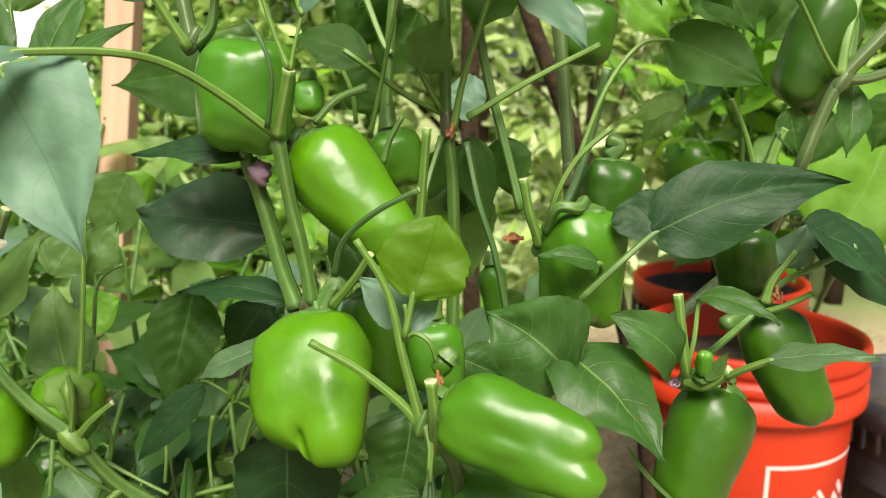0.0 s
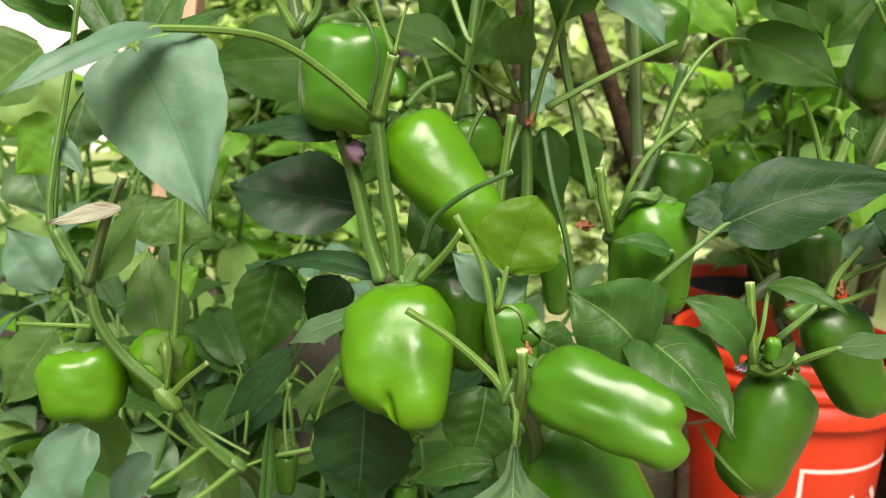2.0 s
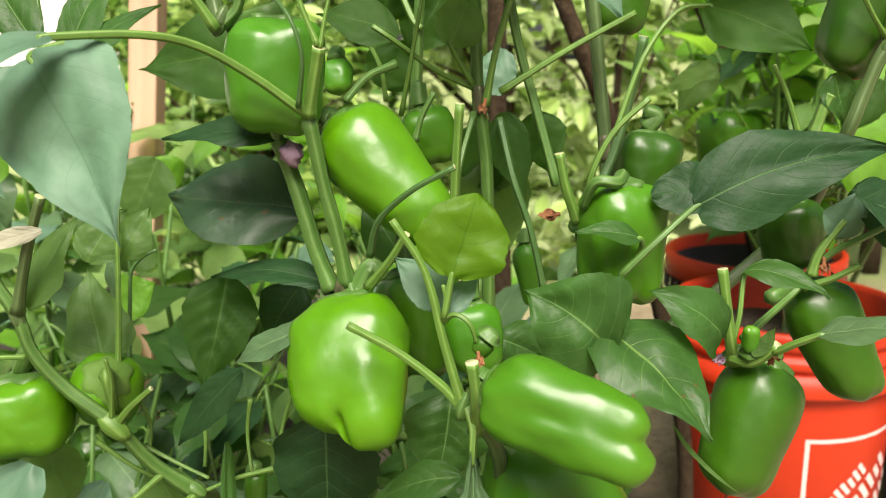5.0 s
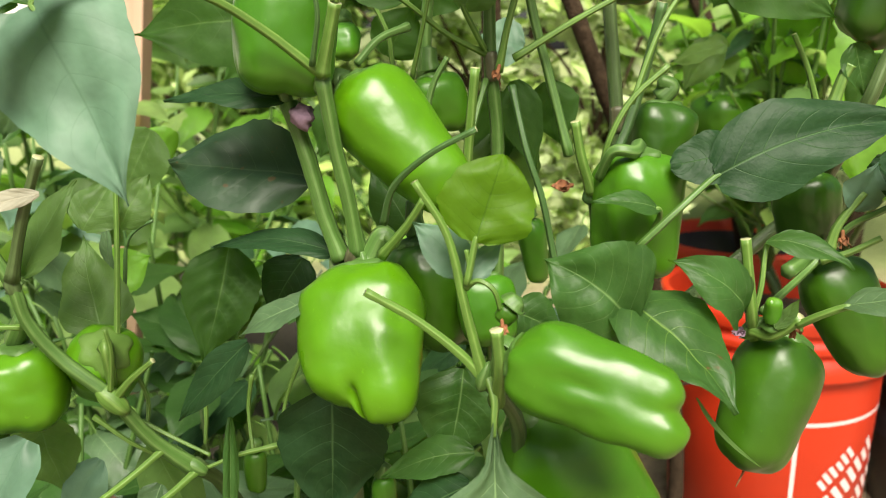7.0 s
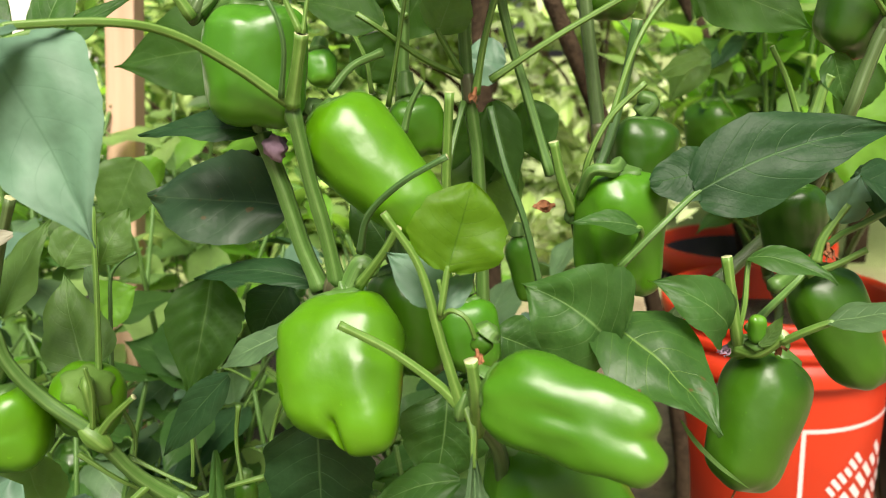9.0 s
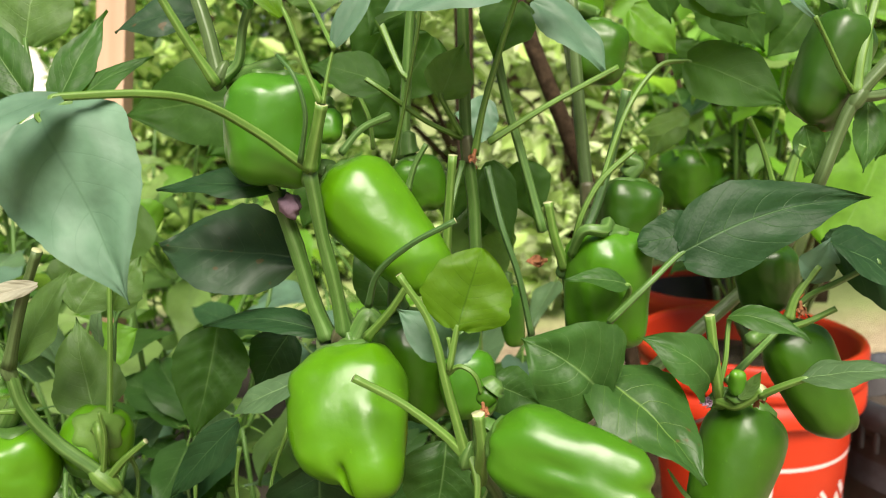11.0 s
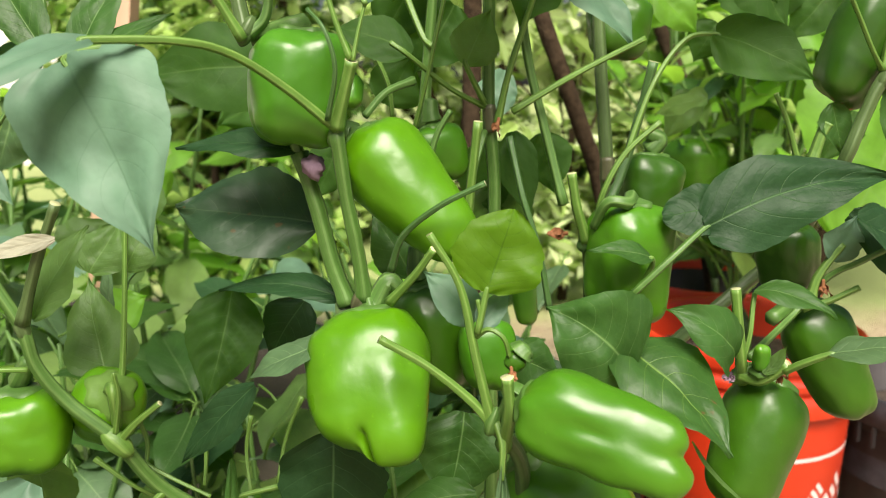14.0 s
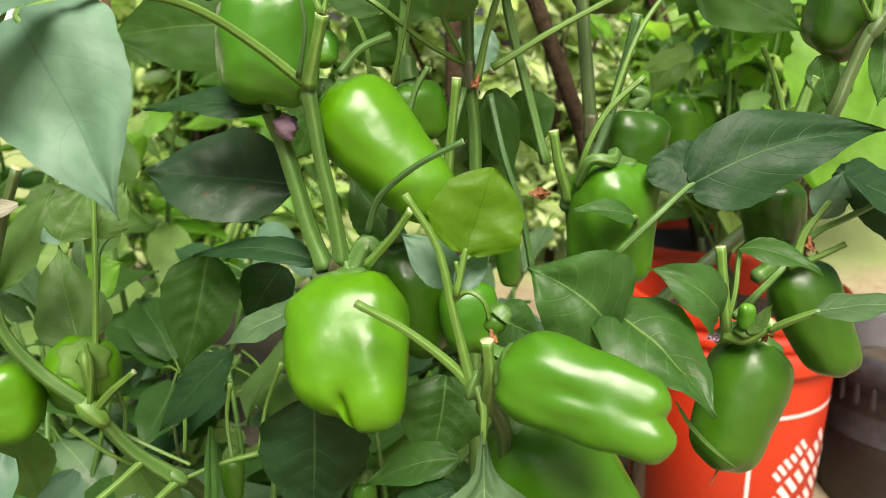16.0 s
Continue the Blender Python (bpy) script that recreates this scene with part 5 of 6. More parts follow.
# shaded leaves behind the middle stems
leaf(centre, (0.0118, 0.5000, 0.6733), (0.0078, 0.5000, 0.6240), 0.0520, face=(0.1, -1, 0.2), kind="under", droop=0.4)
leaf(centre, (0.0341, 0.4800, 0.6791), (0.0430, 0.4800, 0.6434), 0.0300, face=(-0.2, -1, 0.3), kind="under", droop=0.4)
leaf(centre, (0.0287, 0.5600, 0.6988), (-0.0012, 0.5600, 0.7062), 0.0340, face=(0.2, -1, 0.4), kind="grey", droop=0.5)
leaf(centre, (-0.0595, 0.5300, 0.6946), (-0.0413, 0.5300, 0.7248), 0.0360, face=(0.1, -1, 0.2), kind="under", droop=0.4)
# left plant
stem(left, [(-0.1570, 0.4000, 0.4859), (-0.1741, 0.3900, 0.5078), (-0.1871, 0.3800, 0.5348), (-0.2080, 0.3770, 0.5568), (-0.2190, 0.3730, 0.5763), (-0.2230, 0.3705, 0.5973), (-0.2374, 0.3700, 0.6253)], 0.0049, 0.0035, "green", name='main_stem')
stem(left, [(-0.2316, 0.3700, 0.6096), (-0.2396, 0.3700, 0.6296), (-0.2387, 0.3750, 0.6567), (-0.2331, 0.3850, 0.7029), (-0.2286, 0.3900, 0.7406)], 0.0028, 0.0016)
stem(left, [(-0.1570, 0.4000, 0.4876), (-0.1536, 0.4400, 0.4500), (-0.1489, 0.5000, 0.3578), (-0.1316, 0.5000, 0.1809)], 0.0044, 0.0069, "woody", name='main_stem')
stem(left, [(-0.2221, 0.3700, 0.5982), (-0.2104, 0.3650, 0.6284), (-0.1973, 0.3600, 0.6555)], 0.0035, 0.0026, "woody", cut=True)
stem(left, [(-0.1866, 0.3800, 0.5333), (-0.1752, 0.3750, 0.5462), (-0.1622, 0.3720, 0.5574)], 0.0028, 0.0016, "pale", cut=True)
stem(left, [(-0.1690, 0.3920, 0.5015), (-0.1813, 0.3770, 0.4938), (-0.1945, 0.3700, 0.4853)], 0.0022, 0.0018, "pale", cut=True)
stem(left, [(-0.1545, 0.3980, 0.4862), (-0.1700, 0.3790, 0.4778), (-0.1903, 0.3700, 0.4683)], 0.0024, 0.0019, "pale")
stem(left, [(-0.2242, 0.3750, 0.5736), (-0.2383, 0.3700, 0.5754), (-0.2607, 0.3700, 0.5752)], 0.0016, 0.0013, "pale")
stem(left, [(-0.1869, 0.3780, 0.5386), (-0.1817, 0.3720, 0.5601), (-0.1822, 0.3700, 0.5736)], 0.0017, 0.0012, "pale")
stem(left, [(-0.1889, 0.3900, 0.5356), (-0.1862, 0.4000, 0.5936), (-0.1856, 0.4100, 0.6418)], 0.0020, 0.0015, "pale")
pepper(left, (-0.2390, 0.3960, 0.5541), (-0.2347, 0.3840, 0.5149), 0.0494, "lime", stalk=[(-0.2368, 0.3920, 0.5624), (-0.2277, 0.3850, 0.5752)], lobes=4, turn=15, taper=0.86, cleft=0.2, shoulder=0.10, flat=1.0, cap=0.72, groove=0.05, belly=0.06, r=0.004, label='small round glossy green pepper')
pepper(left, (-0.1915, 0.3880, 0.5564), (-0.2118, 0.4280, 0.5244), 0.0380, "lime", stalk=[(-0.1847, 0.3750, 0.5622), (-0.1863, 0.3800, 0.5426)], lobes=4, turn=15, taper=0.85, cleft=0.2, shoulder=0.06, cap=0.66, calyx="pale", r=0.0026, label='round green pepper turned stalk end forward')
leaf(left, (-0.1978, 0.4020, 0.5620), (-0.2124, 0.4250, 0.6064), 0.0372, face=(0.1, -1, 0.1), kind="back", droop=0.3, fold=0.15, peak=0.48)
stem(left, [(-0.2217, 0.4800, 0.5255), (-0.2161, 0.4800, 0.5694), (-0.2129, 0.4800, 0.5890), (-0.2057, 0.4800, 0.5976), (-0.1961, 0.4800, 0.6026)], 0.0017, 0.0010, "dark")
stem(left, [(-0.2131, 0.4800, 0.5872), (-0.2141, 0.4800, 0.5979), (-0.2174, 0.4800, 0.6050)], 0.0012, 0.0009, "dark")
leaf(left, (-0.2201, 0.4700, 0.5728), (-0.2193, 0.4700, 0.6077), 0.0116, face=(-0.6, -1, 0.2), kind="sage", droop=0.3, fold=0.4)
stem(left, [(-0.2165, 0.4400, 0.5183), (-0.2102, 0.4400, 0.5490), (-0.2201, 0.4700, 0.5728)], 0.0016, 0.0014, "pale")
leaf(left, (-0.2192, 0.3750, 0.5985), (-0.1940, 0.3850, 0.6417), 0.0221, face=(-0.4, -1, 0.2), kind="back", droop=0.3, fold=0.25)
leaf(left, (-0.2267, 0.3720, 0.5171), (-0.2505, 0.3500, 0.4504), 0.0440, face=(-0.2, -0.9, 0.7), kind="grey", droop=0.7, fold=0.2, wave=0.14, peak=0.8)
leaf(left, (-0.1953, 0.4300, 0.6090), (-0.1802, 0.4400, 0.6360), 0.0238, face=(0, -1, 0.3), kind="back", droop=0.3)
leaf(left, (-0.2098, 0.4200, 0.6102), (-0.1952, 0.4300, 0.6366), 0.0263, face=(0, -1, 0.3), kind="back", droop=0.3)
leaf(left, (-0.2422, 0.3850, 0.6719), (-0.2251, 0.3800, 0.6515), 0.0111, face=(0, -0.9, 0.6), kind="grey", droop=0.5)
leaf(left, (-0.1990, 0.3600, 0.6397), (-0.2375, 0.3620, 0.6294), 0.0089, face=(0, -1, 0.4), kind="dry", droop=0.5, wave=0.12, label='dry curled tan leaf')
leaf(left, (-0.2157, 0.4200, 0.4807), (-0.2341, 0.4100, 0.4407), 0.0242, face=(-0.1, -1, 0.4), kind="grey", droop=0.4)
leaf(left, (-0.1762, 0.4000, 0.4767), (-0.1866, 0.3900, 0.4503), 0.0201, face=(-0.1, -1, 0.5), kind="sage", droop=0.4)
leaf(left, (-0.1369, 0.4000, 0.5147), (-0.1382, 0.3850, 0.4427), 0.0103, face=(0.8, -0.6, 0.2), kind="mid", droop=0.3, fold=0.5)
leaf(left, (-0.1857, 0.4200, 0.4907), (-0.1687, 0.4300, 0.4286), 0.0341, face=(0, -1, 0.3), kind="back", droop=0.4)
leaf(left, (-0.2495, 0.4200, 0.5087), (-0.2371, 0.4200, 0.4603), 0.0367, face=(0, -1, 0.3), kind="back", droop=0.4)
leaf(left, (-0.2735, 0.4300, 0.5516), (-0.3086, 0.4300, 0.5024), 0.0376, face=(0, -1, 0.3), kind="back", droop=0.4)
leaf(left, (-0.2682, 0.4200, 0.5804), (-0.2923, 0.4200, 0.6169), 0.0337, face=(0, -1, 0.3), kind="grey", droop=0.4)
leaf(left, (-0.2382, 0.4600, 0.7507), (-0.2298, 0.4800, 0.8032), 0.0472, face=(0, -1, 0.3), kind="back", droop=0.35, fold=0.15)
leaf(left, (-0.2312, 0.4400, 0.7232), (-0.2654, 0.4600, 0.7706), 0.0250, face=(0.2, -1, 0.2), kind="mid", quilt=0.06, droop=0.3, fold=0.3)
leaf(left, (-0.2166, 0.4400, 0.7170), (-0.1920, 0.4600, 0.7680), 0.0246, face=(-0.2, -1, 0.3), kind="mid", droop=0.3, fold=0.25)
leaf(left, (-0.2116, 0.4400, 0.7171), (-0.1664, 0.4500, 0.7431), 0.0201, face=(0, -0.8, 0.9), kind="mid", droop=0.5)
leaf(left, (-0.1262, 0.5600, 0.7199), (-0.2266, 0.5600, 0.7101), 0.0612, face=(0, -1, 0.3), kind="under", droop=0.3)
leaf(left, (-0.2598, 0.4500, 0.7407), (-0.2963, 0.4400, 0.7621), 0.0300, face=(0, -0.5, 1), kind="mid", droop=0.6)
leaf(left, (-0.2607, 0.4500, 0.7275), (-0.3012, 0.4400, 0.7429), 0.0300, face=(0, -0.5, 1), kind="mid", droop=0.6)
leaf(left, (-0.2484, 0.4600, 0.7243), (-0.2880, 0.4600, 0.7064), 0.0235, face=(0, -0.6, 1), kind="mid", droop=0.6)
leaf(left, (-0.3080, 0.5000, 0.7190), (-0.3567, 0.5000, 0.6807), 0.0546, face=(0, -1, 0.4), kind="back", droop=0.4)
leaf(left, (-0.2963, 0.5000, 0.6706), (-0.3298, 0.5000, 0.6352), 0.0437, face=(0, -1, 0.4), kind="lime", droop=0.4)
stem(left, [(-0.2786, 0.4500, 0.5946), (-0.2731, 0.4400, 0.6259), (-0.2627, 0.4400, 0.6778), (-0.2356, 0.4500, 0.7213), (-0.2380, 0.4600, 0.7546)], 0.0018, 0.0013)
leaf(left, (-0.3750, 0.6000, 0.7065), (-0.3457, 0.6000, 0.6508), 0.0656, face=(0, -1, 0.3), kind="pale", droop=0.4)
leaf(left, (-0.3478, 0.6500, 0.6932), (-0.3706, 0.6500, 0.6348), 0.0545, face=(0, -1, 0.3), kind="sage", droop=0.4)
leaf(left, (-0.3908, 0.6200, 0.6356), (-0.3682, 0.6200, 0.5835), 0.0542, face=(0, -1, 0.3), kind="sage", droop=0.4)
leaf(left, (-0.2793, 0.5600, 0.5871), (-0.2507, 0.5700, 0.6128), 0.0453, face=(0, -1, 0.3), kind="back", droop=0.4)
leaf(left, (-0.2383, 0.5800, 0.5949), (-0.2721, 0.5800, 0.5663), 0.0422, face=(0, -1, 0.4), kind="back", droop=0.4)
leaf(left, (-0.2440, 0.5200, 0.5569), (-0.2149, 0.5200, 0.5716), 0.0322, face=(0, -1, 0.3), kind="lime", droop=0.4)
leaf(left, (-0.2360, 0.6000, 0.6451), (-0.2625, 0.6000, 0.5917), 0.0481, face=(0, -1, 0.3), kind="back", droop=0.4)
leaf(left, (-0.2328, 0.6200, 0.6180), (-0.2559, 0.6200, 0.6436), 0.0406, face=(0, -1, 0.3), kind="lime", droop=0.4)
# thin side shoots low in the plant
stem(left, [(-0.2072, 0.4000, 0.5157), (-0.1894, 0.4000, 0.5010), (-0.1776, 0.4050, 0.4904)], 0.0017, 0.0012, "pale")
stem(left, [(-0.1865, 0.4100, 0.5079), (-0.1663, 0.4050, 0.4994), (-0.1487, 0.4000, 0.4933)], 0.0017, 0.0012, "pale")
stem(left, [(-0.1149, 0.4100, 0.4932), (-0.1351, 0.4050, 0.4904), (-0.1511, 0.4000, 0.4858)], 0.0017, 0.0012, "pale")
stem(left, [(-0.1581, 0.4200, 0.5272), (-0.1553, 0.4200, 0.5106), (-0.1556, 0.4150, 0.4922)], 0.0017, 0.0012, "pale")
stem(left, [(-0.1342, 0.4400, 0.5214), (-0.1377, 0.4400, 0.5001), (-0.1340, 0.4300, 0.4780)], 0.0017, 0.0012, "pale")
stem(left, [(-0.1034, 0.4300, 0.5366), (-0.1130, 0.4300, 0.5123), (-0.1169, 0.4200, 0.4904)], 0.0017, 0.0012, "pale")
stem(left, [(-0.1977, 0.4300, 0.5319), (-0.1903, 0.4300, 0.5118), (-0.1902, 0.4200, 0.4917)], 0.0017, 0.0012, "pale")
# right plant
stem(right, [(0.0454, 0.4200, 0.2665), (0.0497, 0.4200, 0.4654), (0.0607, 0.4200, 0.5138), (0.1028, 0.4600, 0.5440), (0.1576, 0.5000, 0.5696), (0.1969, 0.5000, 0.6063), (0.1953, 0.4600, 0.6424), (0.1942, 0.4380, 0.6668), (0.2017, 0.4370, 0.6901), (0.2117, 0.4370, 0.7129), (0.2369, 0.4370, 0.7425)], 0.0061, 0.0040, "woody", name='main_stem')
stem(right, [(0.2127, 0.4370, 0.7129), (0.2285, 0.4400, 0.7141), (0.2594, 0.4500, 0.7227)], 0.0038, 0.0033, "woody")
stem(right, [(0.2110, 0.4370, 0.7144), (0.2142, 0.4400, 0.7355), (0.2264, 0.4500, 0.7720), (0.2293, 0.4500, 0.7956)], 0.0035, 0.0030, "pale")
stem(right, [(0.1742, 0.4500, 0.6656), (0.1671, 0.4500, 0.6859), (0.1588, 0.4500, 0.7026)], 0.0021, 0.0016, "pale", cut=True)
stem(right, [(0.1826, 0.4500, 0.6658), (0.1862, 0.4500, 0.6795), (0.1895, 0.4500, 0.6864)], 0.0039, 0.0036, "pale", cut=True)
stem(right, [(0.2092, 0.4370, 0.7156), (0.1988, 0.4300, 0.7255), (0.1878, 0.4250, 0.7409), (0.1779, 0.4200, 0.7537)], 0.0016, 0.0014, "pale")
pepper(right, (0.2150, 0.4550, 0.7560), (0.1910, 0.4550, 0.6975), 0.0385, "dark", stalk=[(0.2140, 0.4500, 0.7580), (0.2176, 0.4450, 0.7430), (0.2157, 0.4400, 0.7222)], lobes=3, turn=30, taper=0.88, cleft=0.25, bend=0.05, label='long deep green pepper high in the plant')
pepper(right, (0.1422, 0.3880, 0.5574), (0.1215, 0.3750, 0.4975), 0.0445, "deep", stalk=[(0.1427, 0.3880, 0.5622), (0.1343, 0.3850, 0.5611)], lobes=3, turn=40, taper=0.73, cleft=0.0, groove=-0.02, belly=0.06, crown=0.90, ends=(1.0, 0.97, 0.98), shoulder=0.12, dents=0.03, tip=True, label='deep green pepper hanging in front of the orange bucket')
pepper(right, (0.1816, 0.4400, 0.5831), (0.2061, 0.4250, 0.5213), 0.0410, "deep", stalk=[(0.1748, 0.4400, 0.5865), (0.1534, 0.4200, 0.5829)], lobes=3, turn=20, taper=0.64, cleft=0.1, groove=0.0, belly=0.08, bend=0.06, label='dark green pepper tapering to a point')
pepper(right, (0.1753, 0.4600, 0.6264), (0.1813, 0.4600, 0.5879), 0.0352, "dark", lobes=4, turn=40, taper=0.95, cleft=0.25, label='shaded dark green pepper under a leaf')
stem(right, [(0.1712, 0.4600, 0.5028), (0.1530, 0.4300, 0.5286), (0.1304, 0.3950, 0.5529), (0.1193, 0.3750, 0.5725), (0.1149, 0.3720, 0.5948), (0.1122, 0.3720, 0.6122)], 0.0050, 0.0026, "pale", cut=True)
stem(right, [(0.1209, 0.3780, 0.5670), (0.1274, 0.3700, 0.5669), (0.1365, 0.3620, 0.5775)], 0.0041, 0.0032, "pale", cut=True)
stem(right, [(0.1193, 0.3750, 0.5725), (0.1222, 0.3750, 0.5881), (0.1239, 0.3780, 0.6013), (0.1253, 0.3800, 0.6077)], 0.0018, 0.0014, "pale")
stem(right, [(0.1739, 0.4200, 0.5950), (0.1772, 0.4200, 0.6073), (0.1885, 0.4200, 0.6239)], 0.0034, 0.0023, "pale", cut=True)
stem(right, [(0.1699, 0.4200, 0.5888), (0.1807, 0.4150, 0.5937), (0.1944, 0.4100, 0.6027)], 0.0026, 0.0019, "pale", cut=True)
stem(right, [(0.2097, 0.4000, 0.6302), (0.1936, 0.4100, 0.6168), (0.1820, 0.4200, 0.6057), (0.1655, 0.4200, 0.5858), (0.1297, 0.3900, 0.5714)], 0.0020, 0.0023)
leaf(right, (0.1114, 0.3720, 0.5766), (0.0748, 0.3620, 0.6051), 0.0290, face=(-0.35, -0.75, 0.75), kind="mid", quilt=0.05, droop=2.1, fold=0.15)
leaf(right, (0.1247, 0.3800, 0.6086), (0.1592, 0.3650, 0.5987), 0.0179, face=(0.1, -0.6, 1), kind="mid", droop=0.9, fold=0.2)
leaf(right, (0.1262, 0.3650, 0.5717), (0.1341, 0.3600, 0.5877), 0.0069, face=(-0.3, -0.8, 0.5), kind="back", droop=-0.5, fold=0.3)
pepper(right, (0.1269, 0.3700, 0.5727), (0.1246, 0.3660, 0.5859), 0.0091, "mid", lobes=3, taper=0.8, cleft=0.1)
leaf(right, (0.1484, 0.3500, 0.5863), (0.1891, 0.3300, 0.5944), 0.0235, face=(0.05, -0.28, 1), kind="sage", stalk=[(0.1347, 0.3620, 0.5742), (0.1409, 0.3550, 0.5810)], droop=0.4, fold=0.25, r=0.0019)
leaf(right, (0.1834, 0.4200, 0.6149), (0.1940, 0.4200, 0.6394), 0.0220, face=(0.1, -1, 0.2), kind="grey", droop=0.3)
leaf(right, (0.1836, 0.4000, 0.6420), (0.2304, 0.4000, 0.6080), 0.0379, face=(0.1, -0.6, 1), kind="dark", droop=0.6)
leaf(right, (0.1962, 0.4300, 0.6391), (0.2469, 0.4200, 0.5873), 0.0371, face=(0.2, -0.9, 0.5), kind="dark", droop=0.6)
leaf(right, (0.1075, 0.4200, 0.7974), (0.1779, 0.4200, 0.7537), 0.0321, face=(-0.1, -0.7, 0.9), kind="grey", stalk=[(0.0968, 0.4300, 0.8075)], droop=0.3, fold=0.3, label='grey-green leaf high in the plant')
leaf(right, (0.1264, 0.4700, 0.7882), (0.1597, 0.4600, 0.7515), 0.0400, face=(0, -1, 0.3), kind="under", droop=0.5)
leaf(right, (0.2106, 0.4600, 0.7590), (0.2139, 0.4700, 0.7871), 0.0169, face=(0, -1, 0.2), kind="grey", droop=0.2)
leaf(right, (0.2254, 0.4500, 0.7100), (0.2199, 0.4400, 0.6713), 0.0214, face=(0.1, -1, 0.2), kind="mid", droop=0.3)
leaf(right, (0.1900, 0.4500, 0.6975), (0.1982, 0.4500, 0.6701), 0.0197, face=(0.1, -1, 0.2), kind="mid", droop=0.3)
leaf(right, (0.1292, 0.4700, 0.7820), (0.1684, 0.4600, 0.7588), 0.0406, face=(0, -0.9, 0.6), kind="under", droop=0.5)
leaf(right, (0.2028, 0.4600, 0.7766), (0.2085, 0.4500, 0.7573), 0.0199, face=(0, -0.9, 0.6), kind="mid", droop=0.5)
leaf(right, (0.1925, 0.6000, 0.7961), (0.2051, 0.6000, 0.7459), 0.0490, face=(0, -1, 0.3), kind="under", droop=0.5)
leaf(right, (0.2367, 0.6200, 0.7898), (0.2170, 0.6200, 0.7487), 0.0361, face=(0, -1, 0.4), kind="under", droop=0.5)
leaf(right, (0.2699, 0.6200, 0.7770), (0.2393, 0.6200, 0.7399), 0.0361, face=(0, -1, 0.4), kind="under", droop=0.5)
leaf(right, (0.3450, 0.6200, 0.7036), (0.3291, 0.6200, 0.6601), 0.0406, face=(0, -1, 0.3), kind="under", droop=0.5)
leaf(right, (0.3185, 0.6600, 0.6872), (0.2926, 0.6600, 0.6432), 0.0385, face=(0, -1, 0.4), kind="under", droop=0.5)
leaf(right, (0.1931, 0.6400, 0.7544), (0.1762, 0.6400, 0.7243), 0.0326, face=(0, -1, 0.4), kind="under", droop=0.5)
leaf(right, (0.1329, 0.5500, 0.8003), (0.1438, 0.5500, 0.7615), 0.0280, face=(0, -1, 0.3), kind="under", droop=0.5)
leaf(right, (0.1747, 0.5600, 0.7867), (0.2077, 0.5500, 0.7420), 0.0404, face=(0, -1, 0.4), kind="under", droop=0.5)
leaf(right, (0.1297, 0.6000, 0.7767), (0.1644, 0.6000, 0.7436), 0.0350, face=(0, -1, 0.5), kind="lime", droop=0.5)
leaf(right, (0.2476, 0.5500, 0.8023), (0.2647, 0.5400, 0.7716), 0.0318, face=(0, -1, 0.4), kind="under", droop=0.5)
leaf(right, (0.1884, 0.6600, 0.7022), (0.1625, 0.6600, 0.6631), 0.0288, face=(0, -1, 0.4), kind="back", droop=0.5)
leaf(right, (0.1752, 0.6000, 0.6971), (0.1425, 0.6200, 0.6841), 0.0311, face=(0, -0.6, 1), kind="back", droop=0.6)
# dark leaning trunks behind
trunk([(0.2605, 0.9500, 0.2381), (0.1742, 0.9000, 0.5721), (0.1431, 0.8800, 0.6543), (0.1116, 0.8600, 0.7241), (0.0821, 0.8600, 0.8012), (0.0465, 0.8600, 0.9264)], 0.0100, 0.0080, "dark brown slanting trunk behind the pepper plants")
trunk([(0.0449, 1.1000, 0.1206), (0.0365, 1.1000, 0.6368), (0.0368, 1.1000, 0.7915), (0.0353, 1.1000, 1.0094)], 0.0125, 0.0125, "reddish brown trunk behind the pepper plants")
trunk([(0.6587, 1.6000, -0.1049), (0.4707, 1.5000, 0.6271), (0.4102, 1.5000, 0.7974), (0.3142, 1.5000, 1.0137)], 0.0160, 0.0120, "thin brown trunk behind the pepper plants")
# flowers and scars
bud = knob(centre, (-0.0880, 0.3860, 0.6725), (-0.0868, 0.3845, 0.6660), 0.0060)
for w in bud.data.vertices:
    w.co.z *= 0.55
    w.co *= 1 + 0.14 * math.cos(7 * math.atan2(w.co.y, w.co.x)) + 0.5 * noise.noise(w.co * 330)
bud.name, bud.data.materials[0] = "blossom", PURPLE
tagged(bud, "withered pale purple blossom under a fruit")
blossom(centre, (0.0047, 0.4440, 0.6869), 0.0078, BROWN, (-0.3, -0.1, -1), 3, "shrivelled orange-brown blossom")
blossom(centre, (0.0424, 0.4480, 0.6251), 0.0098, BROWN, (-1, -0.3, 0), 5, "dry brown blossom remains")
blossom(centre, (-0.0021, 0.3080, 0.5953), 0.0058, BROWN, (0.1, -0.2, -1), 5, "dry orange-brown blossom remains")
blossom(right, (0.1363, 0.3720, 0.5703), 0.0070, BROWN, (0.1, -0.4, -0.6), 5, "dry brown blossom remains")
blossom(right, (0.1174, 0.3780, 0.5657), 0.0072, PURPLE, (-1, -0.2, -0.2), 5, "small pale purple blossom")
blossom(right, (0.1789, 0.4180, 0.6022), 0.0079, BROWN, (0, -0.2, -1), 5, "dry brown blossom remains")
stem(centre, [(0.0033, 0.4625, 0.6811), (0.0014, 0.4625, 0.6956)], 0.0051, 0.0045, "bark", name="stem_node", swell=0.0)
stem(centre, [(0.0797, 0.4990, 0.6485), (0.0785, 0.4990, 0.6629)], 0.0062, 0.0056, "bark", name="stem_node", swell=0.0)
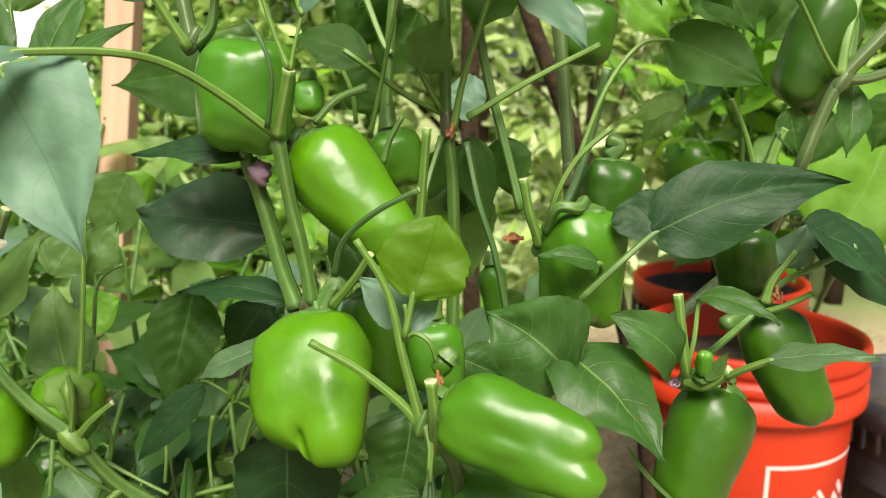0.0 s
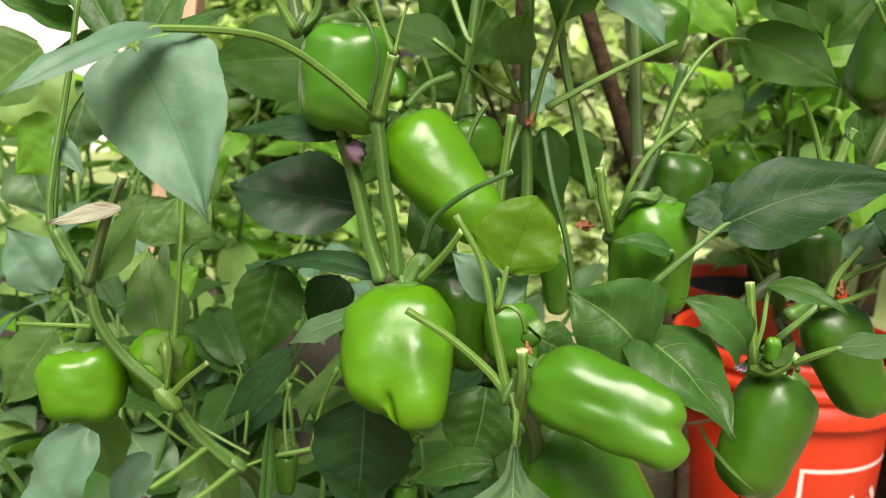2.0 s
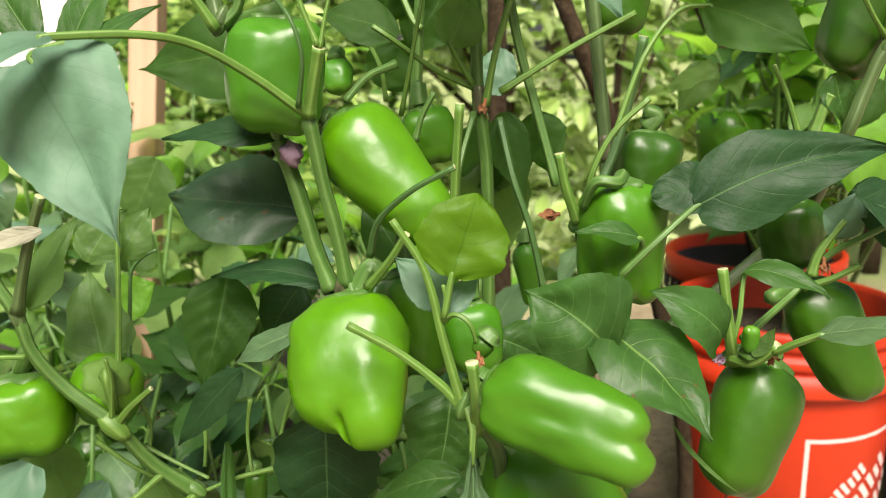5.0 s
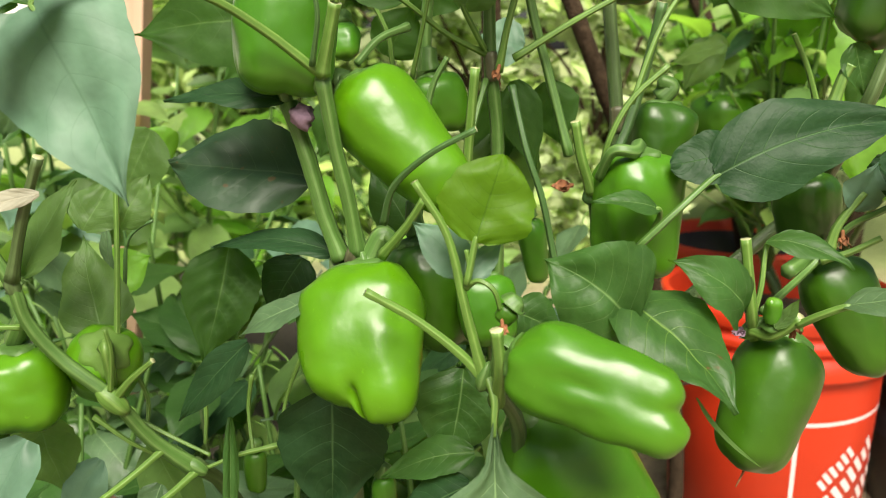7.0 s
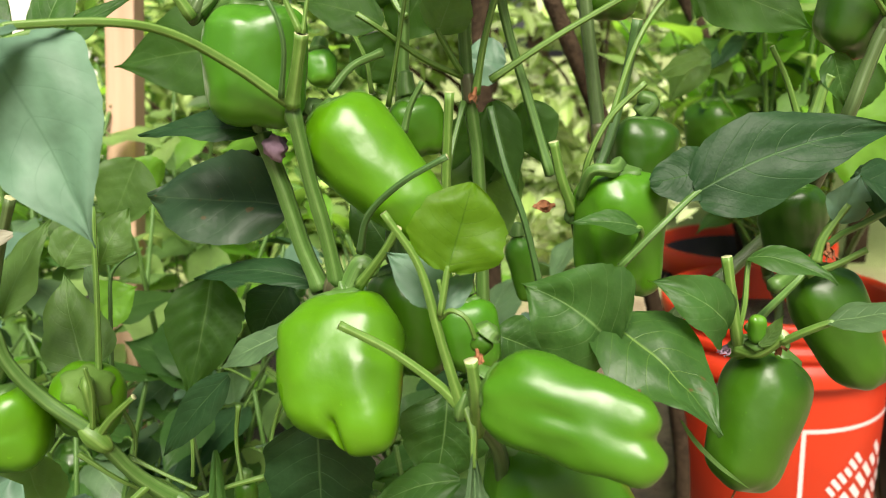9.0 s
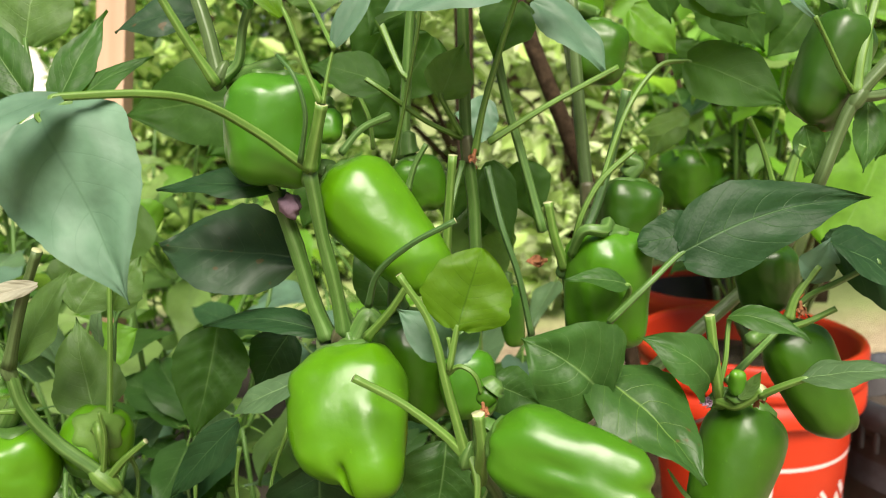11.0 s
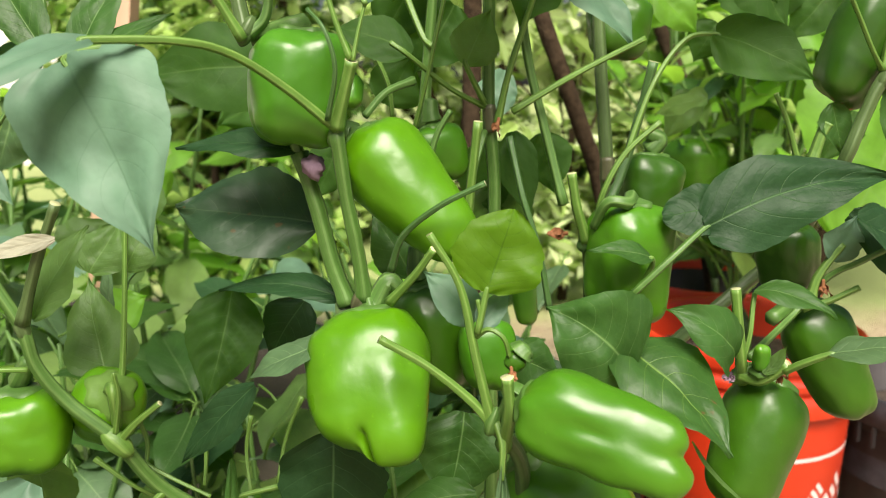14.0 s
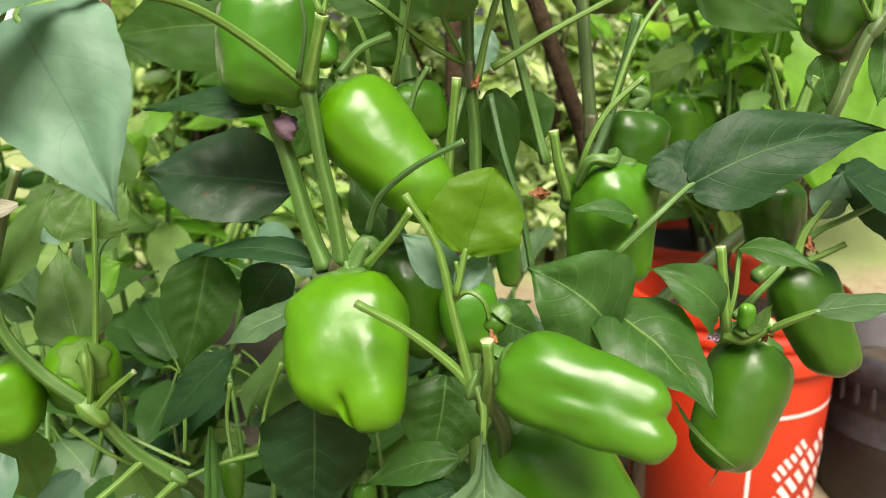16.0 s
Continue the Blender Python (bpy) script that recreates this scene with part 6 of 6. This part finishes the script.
# big-leaved squash behind
squash((0.78, 1.75, 0.0), [((0.4819, 0.8600, 0.7112), (0.3940, 0.8000, 0.5522), 0.207, (0, -1, 0.35)),
    ((0.6367, 0.9500, 0.6544), (0.5181, 0.9000, 0.5556), 0.208, (0, -1, 0.5)),
    ((0.4825, 1.0500, 0.7967), (0.3572, 1.0500, 0.7988), 0.130, (0, -1, 0.6)),
    ((0.3374, 1.1500, 0.8069), (0.2794, 1.1500, 0.8984), 0.159, (0, -1, 0.4)),
    ((0.4709, 1.1000, 0.7487), (0.4210, 1.1000, 0.6506), 0.120, (0, -1, 0.3)),
    ((0.4989, 1.0000, 0.8193), (0.5634, 1.0000, 0.8907), 0.146, (0, -1, 0.4))], "big-leaved squash plant, its broad leaves glowing in the light")
pepper_hung = bush((0.46, 1.16, 0.31), 0.5, 0.12, 5, 30, 31, ("dark", "mid"), "pepper plant with one dark fruit, in the orange bucket", 0.8)
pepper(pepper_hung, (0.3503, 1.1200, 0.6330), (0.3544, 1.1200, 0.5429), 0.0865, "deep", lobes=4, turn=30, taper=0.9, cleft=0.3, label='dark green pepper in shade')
knob(left, (-0.1902, 0.3790, 0.5381), (-0.1834, 0.3790, 0.5308), 0.0060, "pale")
knob(left, (-0.1608, 0.3980, 0.4910), (-0.1527, 0.3980, 0.4854), 0.0046, "green")
knob(centre, (-0.0768, 0.3700, 0.6810), (-0.0743, 0.3680, 0.6883), 0.0038, "green")
knob(centre, (-0.0686, 0.3860, 0.6003), (-0.0650, 0.3840, 0.6085), 0.0046, "bark")
knob(centre, (-0.0100, 0.3140, 0.5675), (-0.0076, 0.3140, 0.5754), 0.0036, "green")
knob(centre, (0.0528, 0.4400, 0.6196), (0.0597, 0.4400, 0.6289), 0.0055, "dark")
knob(right, (0.2090, 0.4370, 0.7078), (0.2149, 0.4370, 0.7165), 0.0049, "woody")
knob(right, (0.1192, 0.3820, 0.5632), (0.1240, 0.3760, 0.5706), 0.0049, "green")
knob(centre, (0.0827, 0.4180, 0.6049), (0.0800, 0.4180, 0.6075), 0.0029, "green")
knob(centre, (-0.1179, 0.3840, 0.7259), (-0.1139, 0.3850, 0.7346), 0.0041, "woody")
knob(left, (-0.2230, 0.3705, 0.5973), (-0.2219, 0.3710, 0.5930), 0.0040, "woody")
